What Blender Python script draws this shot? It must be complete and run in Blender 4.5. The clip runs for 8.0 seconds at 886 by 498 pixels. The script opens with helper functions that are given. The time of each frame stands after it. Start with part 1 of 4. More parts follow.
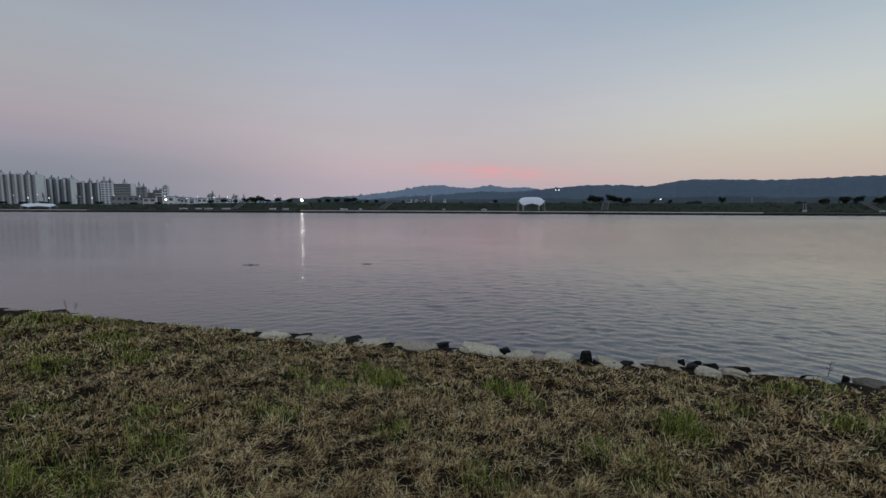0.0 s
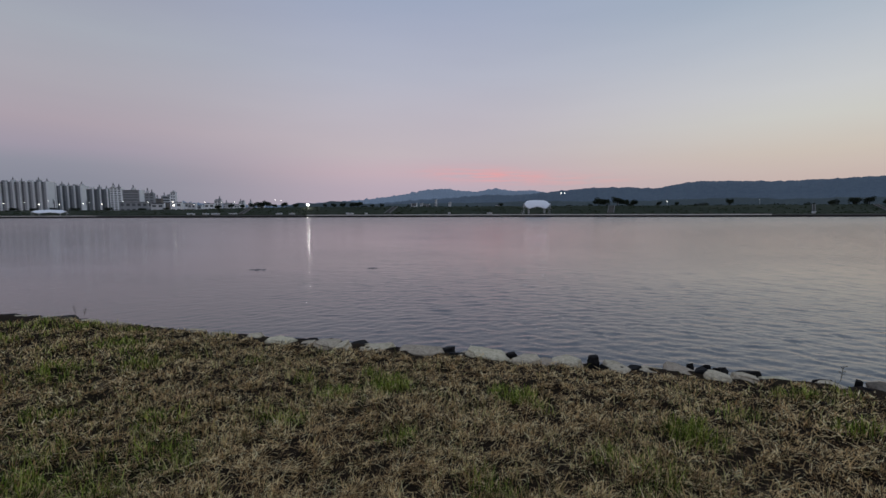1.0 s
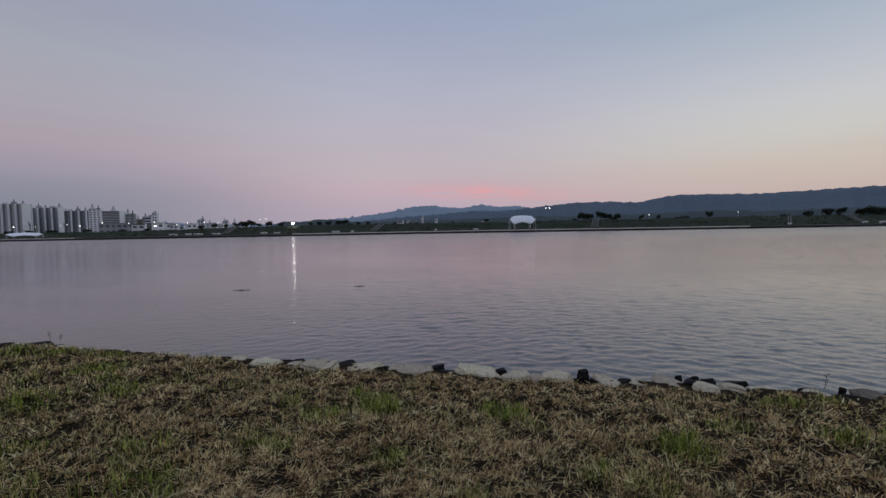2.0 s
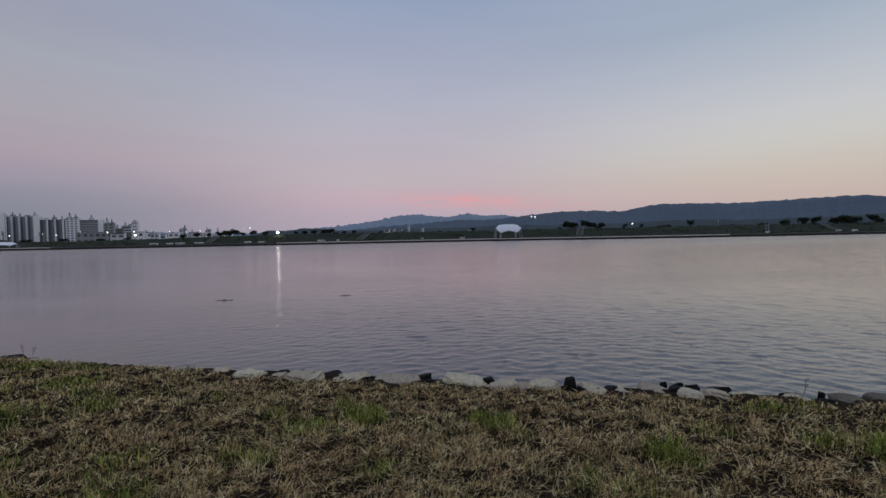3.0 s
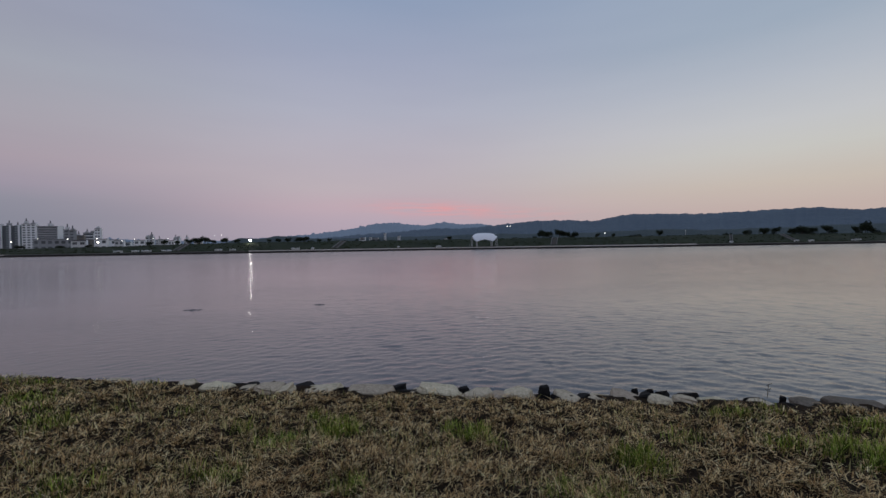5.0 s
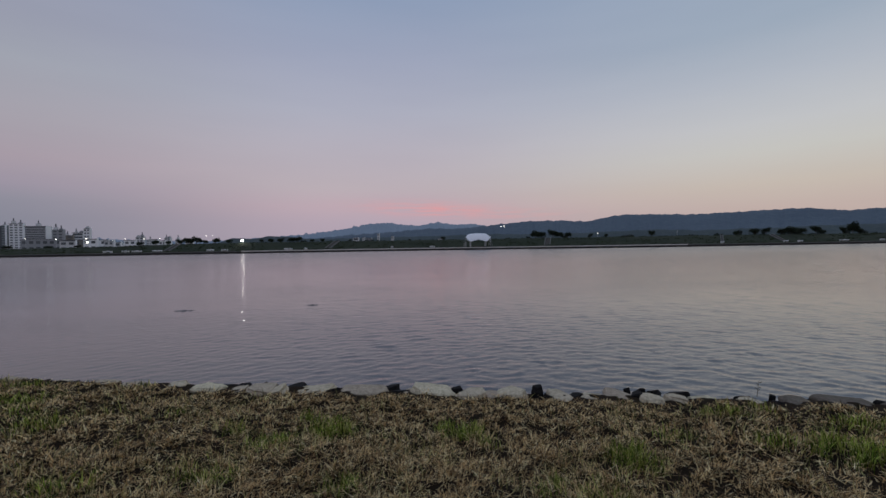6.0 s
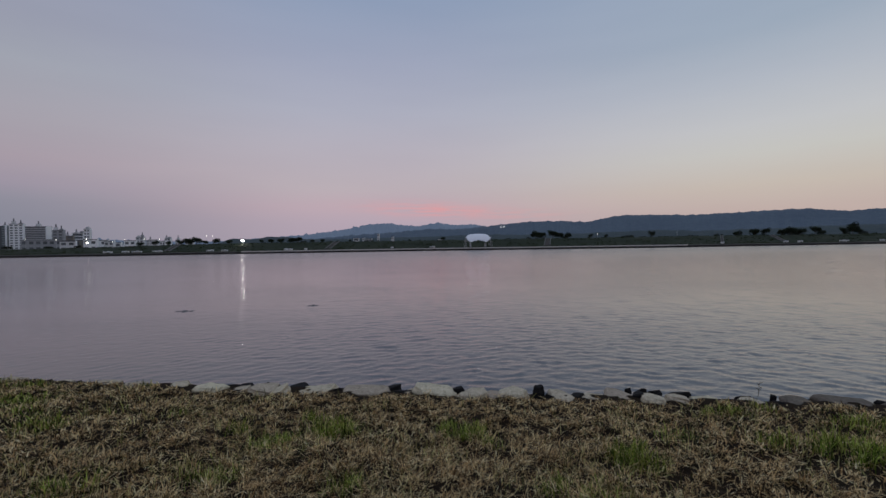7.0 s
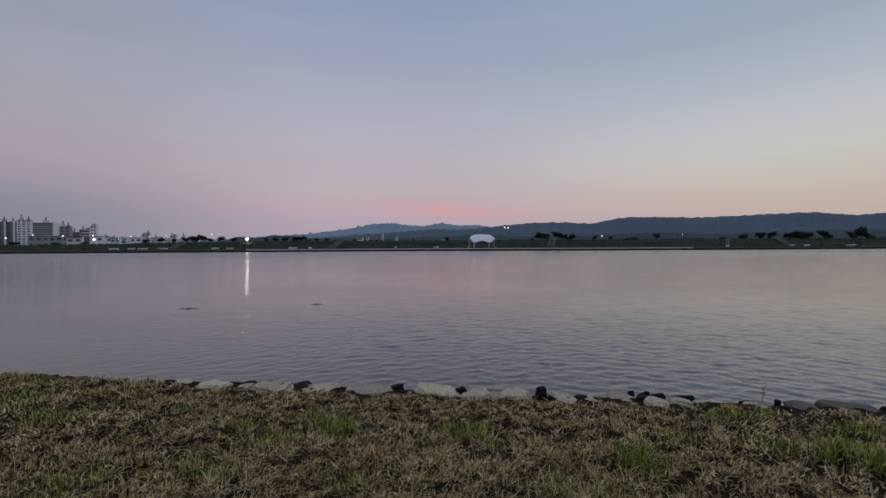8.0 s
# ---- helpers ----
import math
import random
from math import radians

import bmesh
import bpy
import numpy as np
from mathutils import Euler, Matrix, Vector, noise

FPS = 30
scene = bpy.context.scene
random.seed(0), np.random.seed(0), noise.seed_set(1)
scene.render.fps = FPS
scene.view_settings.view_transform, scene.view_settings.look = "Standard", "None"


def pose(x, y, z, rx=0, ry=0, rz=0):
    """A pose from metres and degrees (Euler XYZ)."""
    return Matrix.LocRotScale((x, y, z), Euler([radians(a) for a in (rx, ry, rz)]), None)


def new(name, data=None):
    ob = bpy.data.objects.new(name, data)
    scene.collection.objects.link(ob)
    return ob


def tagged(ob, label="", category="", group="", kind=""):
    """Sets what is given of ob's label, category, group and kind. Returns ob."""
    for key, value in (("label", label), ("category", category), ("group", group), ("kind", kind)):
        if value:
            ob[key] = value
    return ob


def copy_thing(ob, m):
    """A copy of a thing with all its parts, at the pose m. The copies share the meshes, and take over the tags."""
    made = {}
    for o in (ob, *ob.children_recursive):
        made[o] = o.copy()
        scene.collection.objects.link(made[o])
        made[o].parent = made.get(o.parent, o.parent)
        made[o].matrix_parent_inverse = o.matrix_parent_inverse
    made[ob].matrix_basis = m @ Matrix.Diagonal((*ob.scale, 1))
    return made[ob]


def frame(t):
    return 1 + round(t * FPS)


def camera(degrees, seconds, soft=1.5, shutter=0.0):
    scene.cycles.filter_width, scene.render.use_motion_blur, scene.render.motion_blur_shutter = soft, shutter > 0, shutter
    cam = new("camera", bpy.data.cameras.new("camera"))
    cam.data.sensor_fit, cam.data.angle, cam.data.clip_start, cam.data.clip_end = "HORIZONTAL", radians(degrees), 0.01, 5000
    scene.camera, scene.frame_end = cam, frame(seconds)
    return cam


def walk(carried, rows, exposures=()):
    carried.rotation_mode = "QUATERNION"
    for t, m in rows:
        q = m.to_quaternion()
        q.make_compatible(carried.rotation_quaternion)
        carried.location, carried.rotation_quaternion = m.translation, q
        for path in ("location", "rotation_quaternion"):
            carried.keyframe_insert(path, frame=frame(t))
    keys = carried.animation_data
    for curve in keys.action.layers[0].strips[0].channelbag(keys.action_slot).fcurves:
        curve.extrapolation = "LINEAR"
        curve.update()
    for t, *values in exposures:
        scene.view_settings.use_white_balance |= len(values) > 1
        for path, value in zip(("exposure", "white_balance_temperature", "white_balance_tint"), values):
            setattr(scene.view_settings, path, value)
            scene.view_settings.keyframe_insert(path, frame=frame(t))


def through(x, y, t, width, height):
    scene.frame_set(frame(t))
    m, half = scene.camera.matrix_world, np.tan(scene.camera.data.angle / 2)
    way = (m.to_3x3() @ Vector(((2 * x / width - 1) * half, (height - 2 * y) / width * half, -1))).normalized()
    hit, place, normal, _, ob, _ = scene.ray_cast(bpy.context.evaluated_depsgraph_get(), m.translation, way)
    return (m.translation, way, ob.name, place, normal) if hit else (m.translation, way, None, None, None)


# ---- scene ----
# Camera: a hand-held phone on a grassy river bank, turning slowly to the right and up.
PATH = [
    (0.0, 0.000, 0.000, 2.600, 0.00, -5.66, 0.20),
    (0.5, -0.006, -0.002, 2.602, 0.52, -5.53, 0.16),
    (1.0, 0.003, 0.010, 2.607, 0.76, -5.17, -0.20),
    (1.5, -0.001, 0.015, 2.612, 0.02, -3.78, -0.81),
    (1.7, -0.003, 0.016, 2.611, -0.38, -3.43, -0.96),
    (2.8, -0.011, 0.020, 2.605, -2.64, -1.95, -1.14),
    (3.0, -0.012, 0.021, 2.604, -2.89, -1.81, -1.14),
    (3.5, -0.008, 0.022, 2.607, -3.57, -1.36, -1.15),
    (4.0, 0.001, 0.030, 2.603, -4.51, -1.01, -1.18),
    (4.5, 0.005, 0.035, 2.606, -5.28, -0.83, -1.02),
    (4.7, 0.006, 0.035, 2.606, -5.62, -0.76, -0.96),
    (5.8, 0.009, 0.033, 2.605, -6.87, -0.70, -0.90),
    (6.0, 0.010, 0.033, 2.605, -6.95, -0.70, -0.90),
    (6.5, -0.006, 0.023, 2.607, -7.13, -0.66, -0.96),
    (7.0, -0.015, 0.021, 2.606, -6.95, -0.64, -0.89),
    (7.5, -0.017, 0.019, 2.606, -6.68, -0.66, -0.64),
    (8.0, -0.017, 0.017, 2.607, -6.44, -0.60, -0.30),
]
cam = camera(92.56, 8.0)
walk(cam, [(t, pose(x, y, z, 90 + pitch, 0, yaw) @ pose(0, 0, 0, 0, 0, roll)) for t, x, y, z, yaw, pitch, roll in PATH],
     exposures=[(0.0, 0.02, 6540, 2.5), (0.8, 0.02, 6520, 6.5), (1.5, 0.0, 6500, 10), (4.0, -0.04, 6500, 10), (6.0, -0.10, 6500, 10), (8.0, -0.10, 6500, 10)])


# ---- sky after sunset ----
def lin(r, g, b):
    """Linear colour from 0-255 display values."""
    return tuple((c / 255 / 12.92 if c / 255 <= 0.04045 else ((c / 255 + 0.055) / 1.055) ** 2.4) for c in (r, g, b)) + (1.0,)


SKY_STRENGTH = 1.07
SUNSET_BEARING = 78.0
world = bpy.data.worlds.new("dusk_sky")
scene.world = world
world.use_nodes = True


class Nodes:
    """Short way to write a node tree."""

    def __init__(self, tree):
        self.tree = tree
        self.tree.nodes.clear()

    def add(self, kind):
        return self.tree.nodes.new(kind)

    def link(self, a, b):
        self.tree.links.new(a, b)

    def put(self, socket, value):
        if isinstance(value, bpy.types.NodeSocket):
            self.link(value, socket)
        else:
            socket.default_value = value

    def math(self, op, a, b=0.0, c=0.0, clamp=False):
        node = self.add("ShaderNodeMath")
        node.operation, node.use_clamp = op, clamp
        for i, v in enumerate((a, b, c)):
            self.put(node.inputs[i], v)
        return node.outputs[0]

    def ramp(self, fac, stops, mode="LINEAR"):
        node = self.add("ShaderNodeValToRGB")
        node.color_ramp.interpolation = mode
        els = node.color_ramp.elements
        while len(els) < len(stops):
            els.new(0.5)
        for el, (at, colour) in zip(els, stops):
            el.position = at
        for el, (at, colour) in zip(els, stops):
            el.color = colour if len(colour) == 4 else (*colour, 1)
        self.put(node.inputs[0], fac)
        return node.outputs[0]

    def mix(self, fac, a, b, blend="MIX"):
        node = self.add("ShaderNodeMix")
        node.data_type, node.blend_type = "RGBA", blend
        self.put(node.inputs[0], fac)
        self.put(node.inputs[6], a)
        self.put(node.inputs[7], b)
        return node.outputs[2]

    def noise(self, vector, scale, detail=4.0, rough=0.55, lac=2.0):
        node = self.add("ShaderNodeTexNoise")
        self.put(node.inputs["Scale"], scale)
        self.put(node.inputs["Detail"], detail)
        self.put(node.inputs["Roughness"], rough)
        self.put(node.inputs["Lacunarity"], lac)
        if vector is not None:
            self.link(vector, node.inputs["Vector"])
        return node.outputs[0]

    def mapping(self, vector, scale=(1, 1, 1), rot=(0, 0, 0)):
        node = self.add("ShaderNodeMapping")
        node.inputs["Scale"].default_value = scale
        node.inputs["Rotation"].default_value = rot
        self.link(vector, node.inputs["Vector"])
        return node.outputs[0]


w = Nodes(world.node_tree)
way = w.add("ShaderNodeTexCoord").outputs["Generated"]
parts_of_way = w.add("ShaderNodeSeparateXYZ")
w.link(way, parts_of_way.inputs[0])
sx, sy, sz = parts_of_way.outputs
height = w.math("MULTIPLY", w.math("ARCSINE", sz), 180 / math.pi / 90, clamp=True)          # 0 at the horizon, 1 overhead
bearing = w.math("MULTIPLY", w.math("ARCTAN2", sx, sy), 180 / math.pi)                     # degrees, 0 ahead, right positive
toward = w.math("COSINE", w.math("MULTIPLY", w.math("SUBTRACT", bearing, SUNSET_BEARING), math.pi / 180))
deg = lambda a: a / 90
EAST = [(deg(0), lin(126, 129, 143)), (deg(3), lin(130, 132, 146)), (deg(5), lin(138, 138, 152)), (deg(6.5), lin(153, 145, 160)), (deg(9), lin(165, 153, 164)), (deg(12.5), lin(165, 160, 170)), (deg(18), lin(158, 162, 174)), (deg(22), lin(151, 155, 172)), (deg(34), lin(142, 153, 178)), (deg(60), lin(160, 173, 199)), (deg(90), lin(170, 184, 210))]
NORTH = [(deg(0), lin(172, 158, 172)), (deg(3), lin(180, 164, 177)), (deg(5), lin(188, 167, 177)), (deg(7.5), lin(186, 174, 181)), (deg(12), lin(181, 175, 186)), (deg(17), lin(172, 174, 190)), (deg(23), lin(158, 165, 187)), (deg(30), lin(140, 156, 183)), (deg(60), lin(158, 173, 200)), (deg(90), lin(170, 184, 210))]
WEST = [(deg(0), lin(190, 168, 163)), (deg(3.5), lin(192, 174, 167)), (deg(6), lin(197, 186, 175)), (deg(9.5), lin(197, 196, 191)), (deg(12.5), lin(193, 195, 198)), (deg(17), lin(177, 184, 195)), (deg(22), lin(156, 170, 187)), (deg(34), lin(146, 163, 187)), (deg(60), lin(160, 175, 200)), (deg(90), lin(170, 184, 210))]
east, north, west = w.ramp(height, EAST), w.ramp(height, NORTH), w.ramp(height, WEST)
to_north = w.add("ShaderNodeMapRange")
to_north.interpolation_type = "SMOOTHSTEP"
w.link(toward, to_north.inputs[0])
to_north.inputs[1].default_value, to_north.inputs[2].default_value = -0.55, 0.10
to_west = w.add("ShaderNodeMapRange")
to_west.interpolation_type = "SMOOTHSTEP"
w.link(toward, to_west.inputs[0])
to_west.inputs[1].default_value, to_west.inputs[2].default_value = 0.20, 0.92
sky = w.mix(to_west.outputs[0], w.mix(to_north.outputs[0], east, north), west)


def bump_at(value, centre, width):
    d = w.math("DIVIDE", w.math("SUBTRACT", value, centre), width)
    return w.math("POWER", math.e, w.math("MULTIPLY", w.math("MULTIPLY", d, d), -1.0))


# Thin lit cloud low over the hills, and faint high bands.
el_deg = w.math("MULTIPLY", height, 90.0)
streaks = w.noise(w.mapping(way, (7, 7, 75)), 1.6, 5.0, 0.6)
wisp = w.math("MULTIPLY", w.math("MULTIPLY", bump_at(bearing, 6.0, 7.5), bump_at(w.math("MULTIPLY_ADD", bearing, 0.06, el_deg), 4.9, 0.9)), w.math("MULTIPLY_ADD", streaks, 3.2, -1.05, clamp=True))
sky = w.mix(w.math("MULTIPLY", wisp, 0.8), sky, lin(230, 152, 152))
wisp2 = w.math("MULTIPLY", w.math("MULTIPLY", bump_at(bearing, 18.0, 6.0), bump_at(el_deg, 3.7, 0.8)), w.math("MULTIPLY_ADD", streaks, 3.0, -1.1, clamp=True))
sky = w.mix(w.math("MULTIPLY", wisp2, 0.4), sky, lin(222, 160, 158))
bands = w.noise(w.mapping(way, (2.2, 2.2, 16)), 1.5, 3.0, 0.5)
sky = w.mix(0.02, sky, w.ramp(bands, [(0.35, (0.2, 0.2, 0.24)), (0.65, (0.6, 0.58, 0.6))]))
back = w.add("ShaderNodeBackground")
w.link(sky, back.inputs["Color"])
back.inputs["Strength"].default_value = SKY_STRENGTH
w.link(back.outputs[0], w.add("ShaderNodeOutputWorld").inputs["Surface"])


# ---- materials ----
def material(name, base, rough=0.8, metal=0.0, spread=0.25, scale=3.0, fine=30.0, bump=0.3, size=0.02, per="", second=None, coords="Object", specular=None):
    """A surface with a coarse and a fine variation of its colour, and relief. per: 'object' or 'island' varies the pieces too."""
    m = bpy.data.materials.new(name)
    m.use_nodes = True
    n = Nodes(m.node_tree)
    at = n.add("ShaderNodeTexCoord").outputs[coords] if coords != "World" else n.add("ShaderNodeNewGeometry").outputs["Position"]
    big, small = n.noise(at, scale, 5.0, 0.6), n.noise(at, fine, 6.0, 0.65)
    base4 = (*base, 1)
    low = (*[c * (1 - spread) for c in base], 1)
    high = (*[min(1, c * (1 + spread)) for c in base], 1)
    colour = n.ramp(big, [(0.3, low), (0.5, base4), (0.7, (*second, 1) if second else high)])
    colour = n.mix(0.5, colour, n.ramp(small, [(0.3, low), (0.7, high)]))
    if per:
        rnd = n.add("ShaderNodeObjectInfo").outputs["Random"] if per == "object" else n.add("ShaderNodeNewGeometry").outputs["Random Per Island"]
        hsv = n.add("ShaderNodeHueSaturation")
        n.link(colour, hsv.inputs["Color"])
        n.link(n.math("MULTIPLY_ADD", rnd, 0.5, 0.75), hsv.inputs["Value"])
        n.link(n.math("MULTIPLY_ADD", rnd, 0.03, 0.485), hsv.inputs["Hue"])
        colour = hsv.outputs[0]
    b = n.add("ShaderNodeBsdfPrincipled")
    n.link(colour, b.inputs["Base Color"])
    n.link(n.math("MULTIPLY_ADD", small, 0.25, rough - 0.12, clamp=True), b.inputs["Roughness"])
    b.inputs["Metallic"].default_value = metal
    if specular is not None:
        b.inputs["Specular IOR Level"].default_value = specular
    if bump:
        relief = n.add("ShaderNodeBump")
        relief.inputs["Strength"].default_value = bump
        relief.inputs["Distance"].default_value = size
        n.link(n.math("ADD", n.math("MULTIPLY", big, 0.6), n.math("MULTIPLY", small, 0.4)), relief.inputs["Height"])
        n.link(relief.outputs[0], b.inputs["Normal"])
    n.link(b.outputs[0], n.add("ShaderNodeOutputMaterial").inputs[0])
    return m


def glow(name, colour, strength):
    m = bpy.data.materials.new(name)
    m.use_nodes = True
    n = Nodes(m.node_tree)
    e = n.add("ShaderNodeEmission")
    e.inputs[0].default_value = (*colour, 1)
    e.inputs[1].default_value = strength
    n.link(e.outputs[0], n.add("ShaderNodeOutputMaterial").inputs[0])
    return m


def blade_material(name, stops, through=0.25):
    """Grass blades: every blade takes a colour of the ramp; a little light passes through."""
    m = bpy.data.materials.new(name)
    m.use_nodes = True
    n = Nodes(m.node_tree)
    geo = n.add("ShaderNodeNewGeometry")
    colour = n.ramp(geo.outputs["Random Per Island"], stops)
    patch = n.noise(geo.outputs["Position"], 1.7, 3.0, 0.6)
    colour = n.mix(n.math("MULTIPLY_ADD", patch, 1.6, -0.5, clamp=True), colour, n.mix(1.0, colour, (0.70, 0.60, 0.55, 1), "MULTIPLY"))
    lock = n.noise(geo.outputs["Position"], 11.0, 3.0, 0.6)
    colour = n.mix(n.math("MULTIPLY_ADD", lock, 5.0, -2.35, clamp=True), colour, n.mix(1.0, colour, (0.48, 0.39, 0.34, 1), "MULTIPLY"))
    b = n.add("ShaderNodeBsdfPrincipled")
    n.link(colour, b.inputs["Base Color"])
    b.inputs["Roughness"].default_value = 0.6
    b.inputs["Specular IOR Level"].default_value = 0.08
    t = n.add("ShaderNodeBsdfTranslucent")
    n.link(colour, t.inputs[0])
    mixed = n.add("ShaderNodeMixShader")
    mixed.inputs[0].default_value = through
    n.link(b.outputs[0], mixed.inputs[1])
    n.link(t.outputs[0], mixed.inputs[2])
    n.link(mixed.outputs[0], n.add("ShaderNodeOutputMaterial").inputs[0])
    return m


def water_material():
    m = bpy.data.materials.new("river_water")
    m.use_nodes = True
    n = Nodes(m.node_tree)
    at = n.add("ShaderNodeNewGeometry").outputs["Position"]
    b = n.add("ShaderNodeBsdfPrincipled")
    b.inputs["Base Color"].default_value = (0.032, 0.030, 0.032, 1)
    b.inputs["IOR"].default_value = 1.8
    ripple = n.noise(n.mapping(at, (3.0, 6.5, 1), (0, 0, radians(10))), 1.0, 3.0, 0.55)
    calm = n.noise(n.mapping(at, (0.05, 0.11, 1), (0, 0, radians(-12))), 1.0, 2.0, 0.5)
    wind = n.ramp(calm, [(0.36, (0.35, 0.35, 0.35)), (0.60, (1.0, 1.0, 1.0))])
    place = n.add("ShaderNodeSeparateXYZ")
    n.link(at, place.inputs[0])
    lee = n.add("ShaderNodeMapRange")
    n.link(place.outputs[1], lee.inputs[0])
    for k, v in ((1, 9.0), (2, 60.0), (3, 1.0), (4, 0.14)):
        lee.inputs[k].default_value = v
    # ripples too fine to be seen one by one, farther out
    n.link(n.math("MULTIPLY_ADD", n.math("MULTIPLY_ADD", place.outputs[1], 1 / 90, -0.22, clamp=True), 0.17, 0.10), b.inputs["Roughness"])
    h = n.math("MULTIPLY", n.math("MULTIPLY", n.math("MULTIPLY", ripple, RIPPLE), wind), lee.outputs[0])
    relief = n.add("ShaderNodeBump")
    relief.inputs["Strength"].default_value = 1.0
    relief.inputs["Distance"].default_value = 1.0
    n.link(h, relief.inputs["Height"])
    n.link(relief.outputs[0], b.inputs["Normal"])
    n.link(b.outputs[0], n.add("ShaderNodeOutputMaterial").inputs[0])
    return m


RIPPLE = 0.017


def hazed_woods_material(name, base, haze_glow, amount):
    """Far wooded hills: woodland mottling, with the haze in front put in as a blue emission of the surface."""
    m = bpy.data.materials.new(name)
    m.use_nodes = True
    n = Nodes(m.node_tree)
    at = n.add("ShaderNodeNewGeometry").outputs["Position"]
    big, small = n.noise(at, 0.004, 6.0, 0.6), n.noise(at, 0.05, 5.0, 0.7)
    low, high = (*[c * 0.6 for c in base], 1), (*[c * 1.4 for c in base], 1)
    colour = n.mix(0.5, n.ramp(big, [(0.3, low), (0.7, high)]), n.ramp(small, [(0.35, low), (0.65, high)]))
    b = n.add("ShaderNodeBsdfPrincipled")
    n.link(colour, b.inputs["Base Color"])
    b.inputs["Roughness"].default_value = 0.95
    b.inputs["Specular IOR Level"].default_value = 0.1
    b.inputs["Emission Color"].default_value = (*haze_glow, 1)
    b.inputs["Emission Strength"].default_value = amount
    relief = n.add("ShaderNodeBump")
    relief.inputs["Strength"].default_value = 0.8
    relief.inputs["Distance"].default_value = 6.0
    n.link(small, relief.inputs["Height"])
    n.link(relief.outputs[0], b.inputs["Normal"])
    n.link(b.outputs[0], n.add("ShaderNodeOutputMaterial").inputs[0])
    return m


M_WATER = water_material()
# Dark soil, with the shade of the gaps between blades put into its colour.
M_SOIL = material("shaded_thatch_soil", (0.030, 0.021, 0.014), 0.95, spread=0.6, scale=1.6, fine=60, bump=0.8, size=0.03, second=(0.022, 0.021, 0.011), coords="World", specular=0.03)
M_MOWN = material("mown_bank_grass", (0.15, 0.118, 0.062), 0.95, spread=0.5, scale=1.2, fine=40, bump=0.8, size=0.05, second=(0.13, 0.14, 0.05), coords="World", specular=0.05)
M_LEVEE = material("levee_grass", (0.028, 0.036, 0.021), 0.95, spread=0.4, scale=0.12, fine=1.4, bump=0.6, size=0.3, second=(0.046, 0.048, 0.028), coords="World", specular=0.15)
M_PLAIN = material("plain_fields", (0.045, 0.052, 0.036), 0.95, spread=0.4, scale=0.01, fine=0.3, bump=0.3, size=0.3, coords="World", specular=0.15)
M_BED = material("river_bed_mud", (0.06, 0.05, 0.04), 0.9, scale=0.5, fine=6)
M_STRAW = blade_material("dry_straw", [(0.0, (0.014, 0.010, 0.007)), (0.34, (0.085, 0.054, 0.030)), (0.54, (0.64, 0.42, 0.18)), (0.78, (0.93, 0.70, 0.34)), (1.0, (0.97, 0.86, 0.50))], 0.04)
M_MIXED = blade_material("half_green_grass", [(0.0, (0.018, 0.020, 0.008)), (0.40, (0.14, 0.14, 0.045)), (0.7, (0.56, 0.52, 0.20)), (1.0, (0.84, 0.76, 0.34))], 0.08)
M_GREEN = blade_material("green_grass", [(0.0, (0.035, 0.06, 0.01)), (0.4, (0.14, 0.22, 0.03)), (0.8, (0.46, 0.58, 0.10)), (1.0, (0.66, 0.70, 0.19))], 0.2)
M_ROCK = material("pale_granite", (0.50, 0.425, 0.31), 0.92, spread=0.6, scale=5.5, fine=30, bump=0.9, size=0.03, per="object", second=(0.14, 0.11, 0.07), specular=0.08)
M_GREYROCK = material("weathered_grey_rock", (0.17, 0.145, 0.115), 0.92, spread=0.6, scale=5.5, fine=30, bump=0.9, size=0.03, per="object", second=(0.08, 0.065, 0.045), specular=0.08)
M_WETROCK = material("wet_dark_rock", (0.016, 0.015, 0.015), 0.85, spread=0.5, scale=5, fine=40, bump=0.8, size=0.03, per="object", specular=0.12)
M_CONCRETE = material("pale_concrete", (0.70, 0.65, 0.60), 0.9, spread=0.2, scale=0.3, fine=4, bump=0.2)
M_STAIR = material("stair_concrete", (0.13, 0.127, 0.118), 0.9, spread=0.2, scale=0.3, fine=4, bump=0.2)
M_RIPRAP = material("dark_revetment", (0.028, 0.024, 0.022), 0.9, spread=0.5, scale=0.8, fine=5, bump=0.8, size=0.2, coords="World")
M_MEMBRANE = material("white_membrane", (0.82, 0.83, 0.86), 0.6, spread=0.05, scale=0.4, fine=3, bump=0.05)
M_STEEL = material("painted_steel", (0.55, 0.56, 0.58), 0.5, 0.3, spread=0.1, scale=2, fine=20, bump=0.05)
M_BARK = material("bark", (0.06, 0.048, 0.036), 0.95, spread=0.35, scale=3, fine=20, bump=0.8)
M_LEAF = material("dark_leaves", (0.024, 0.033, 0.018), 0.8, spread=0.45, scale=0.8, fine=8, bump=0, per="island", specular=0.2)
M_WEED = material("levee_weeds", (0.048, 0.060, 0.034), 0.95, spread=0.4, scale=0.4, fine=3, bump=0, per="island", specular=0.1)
# Leaves paler and bluer than the levee's: distance haze put into the colour.
M_FARLEAF = material("hazed_far_leaves", (0.044, 0.054, 0.046), 0.85, spread=0.4, scale=0.5, fine=5, bump=0, per="island", specular=0.15)
M_WALL = material("pale_render", (0.66, 0.66, 0.66), 0.85, spread=0.12, scale=0.15, fine=1.5, bump=0.1)
M_WHITEWALL = material("white_paint_wall", (0.88, 0.88, 0.88), 0.8, spread=0.08, scale=0.15, fine=1.5, bump=0.05)
M_GREYWALL = material("grey_render", (0.32, 0.33, 0.34), 0.85, spread=0.15, scale=0.15, fine=1.5, bump=0.1)
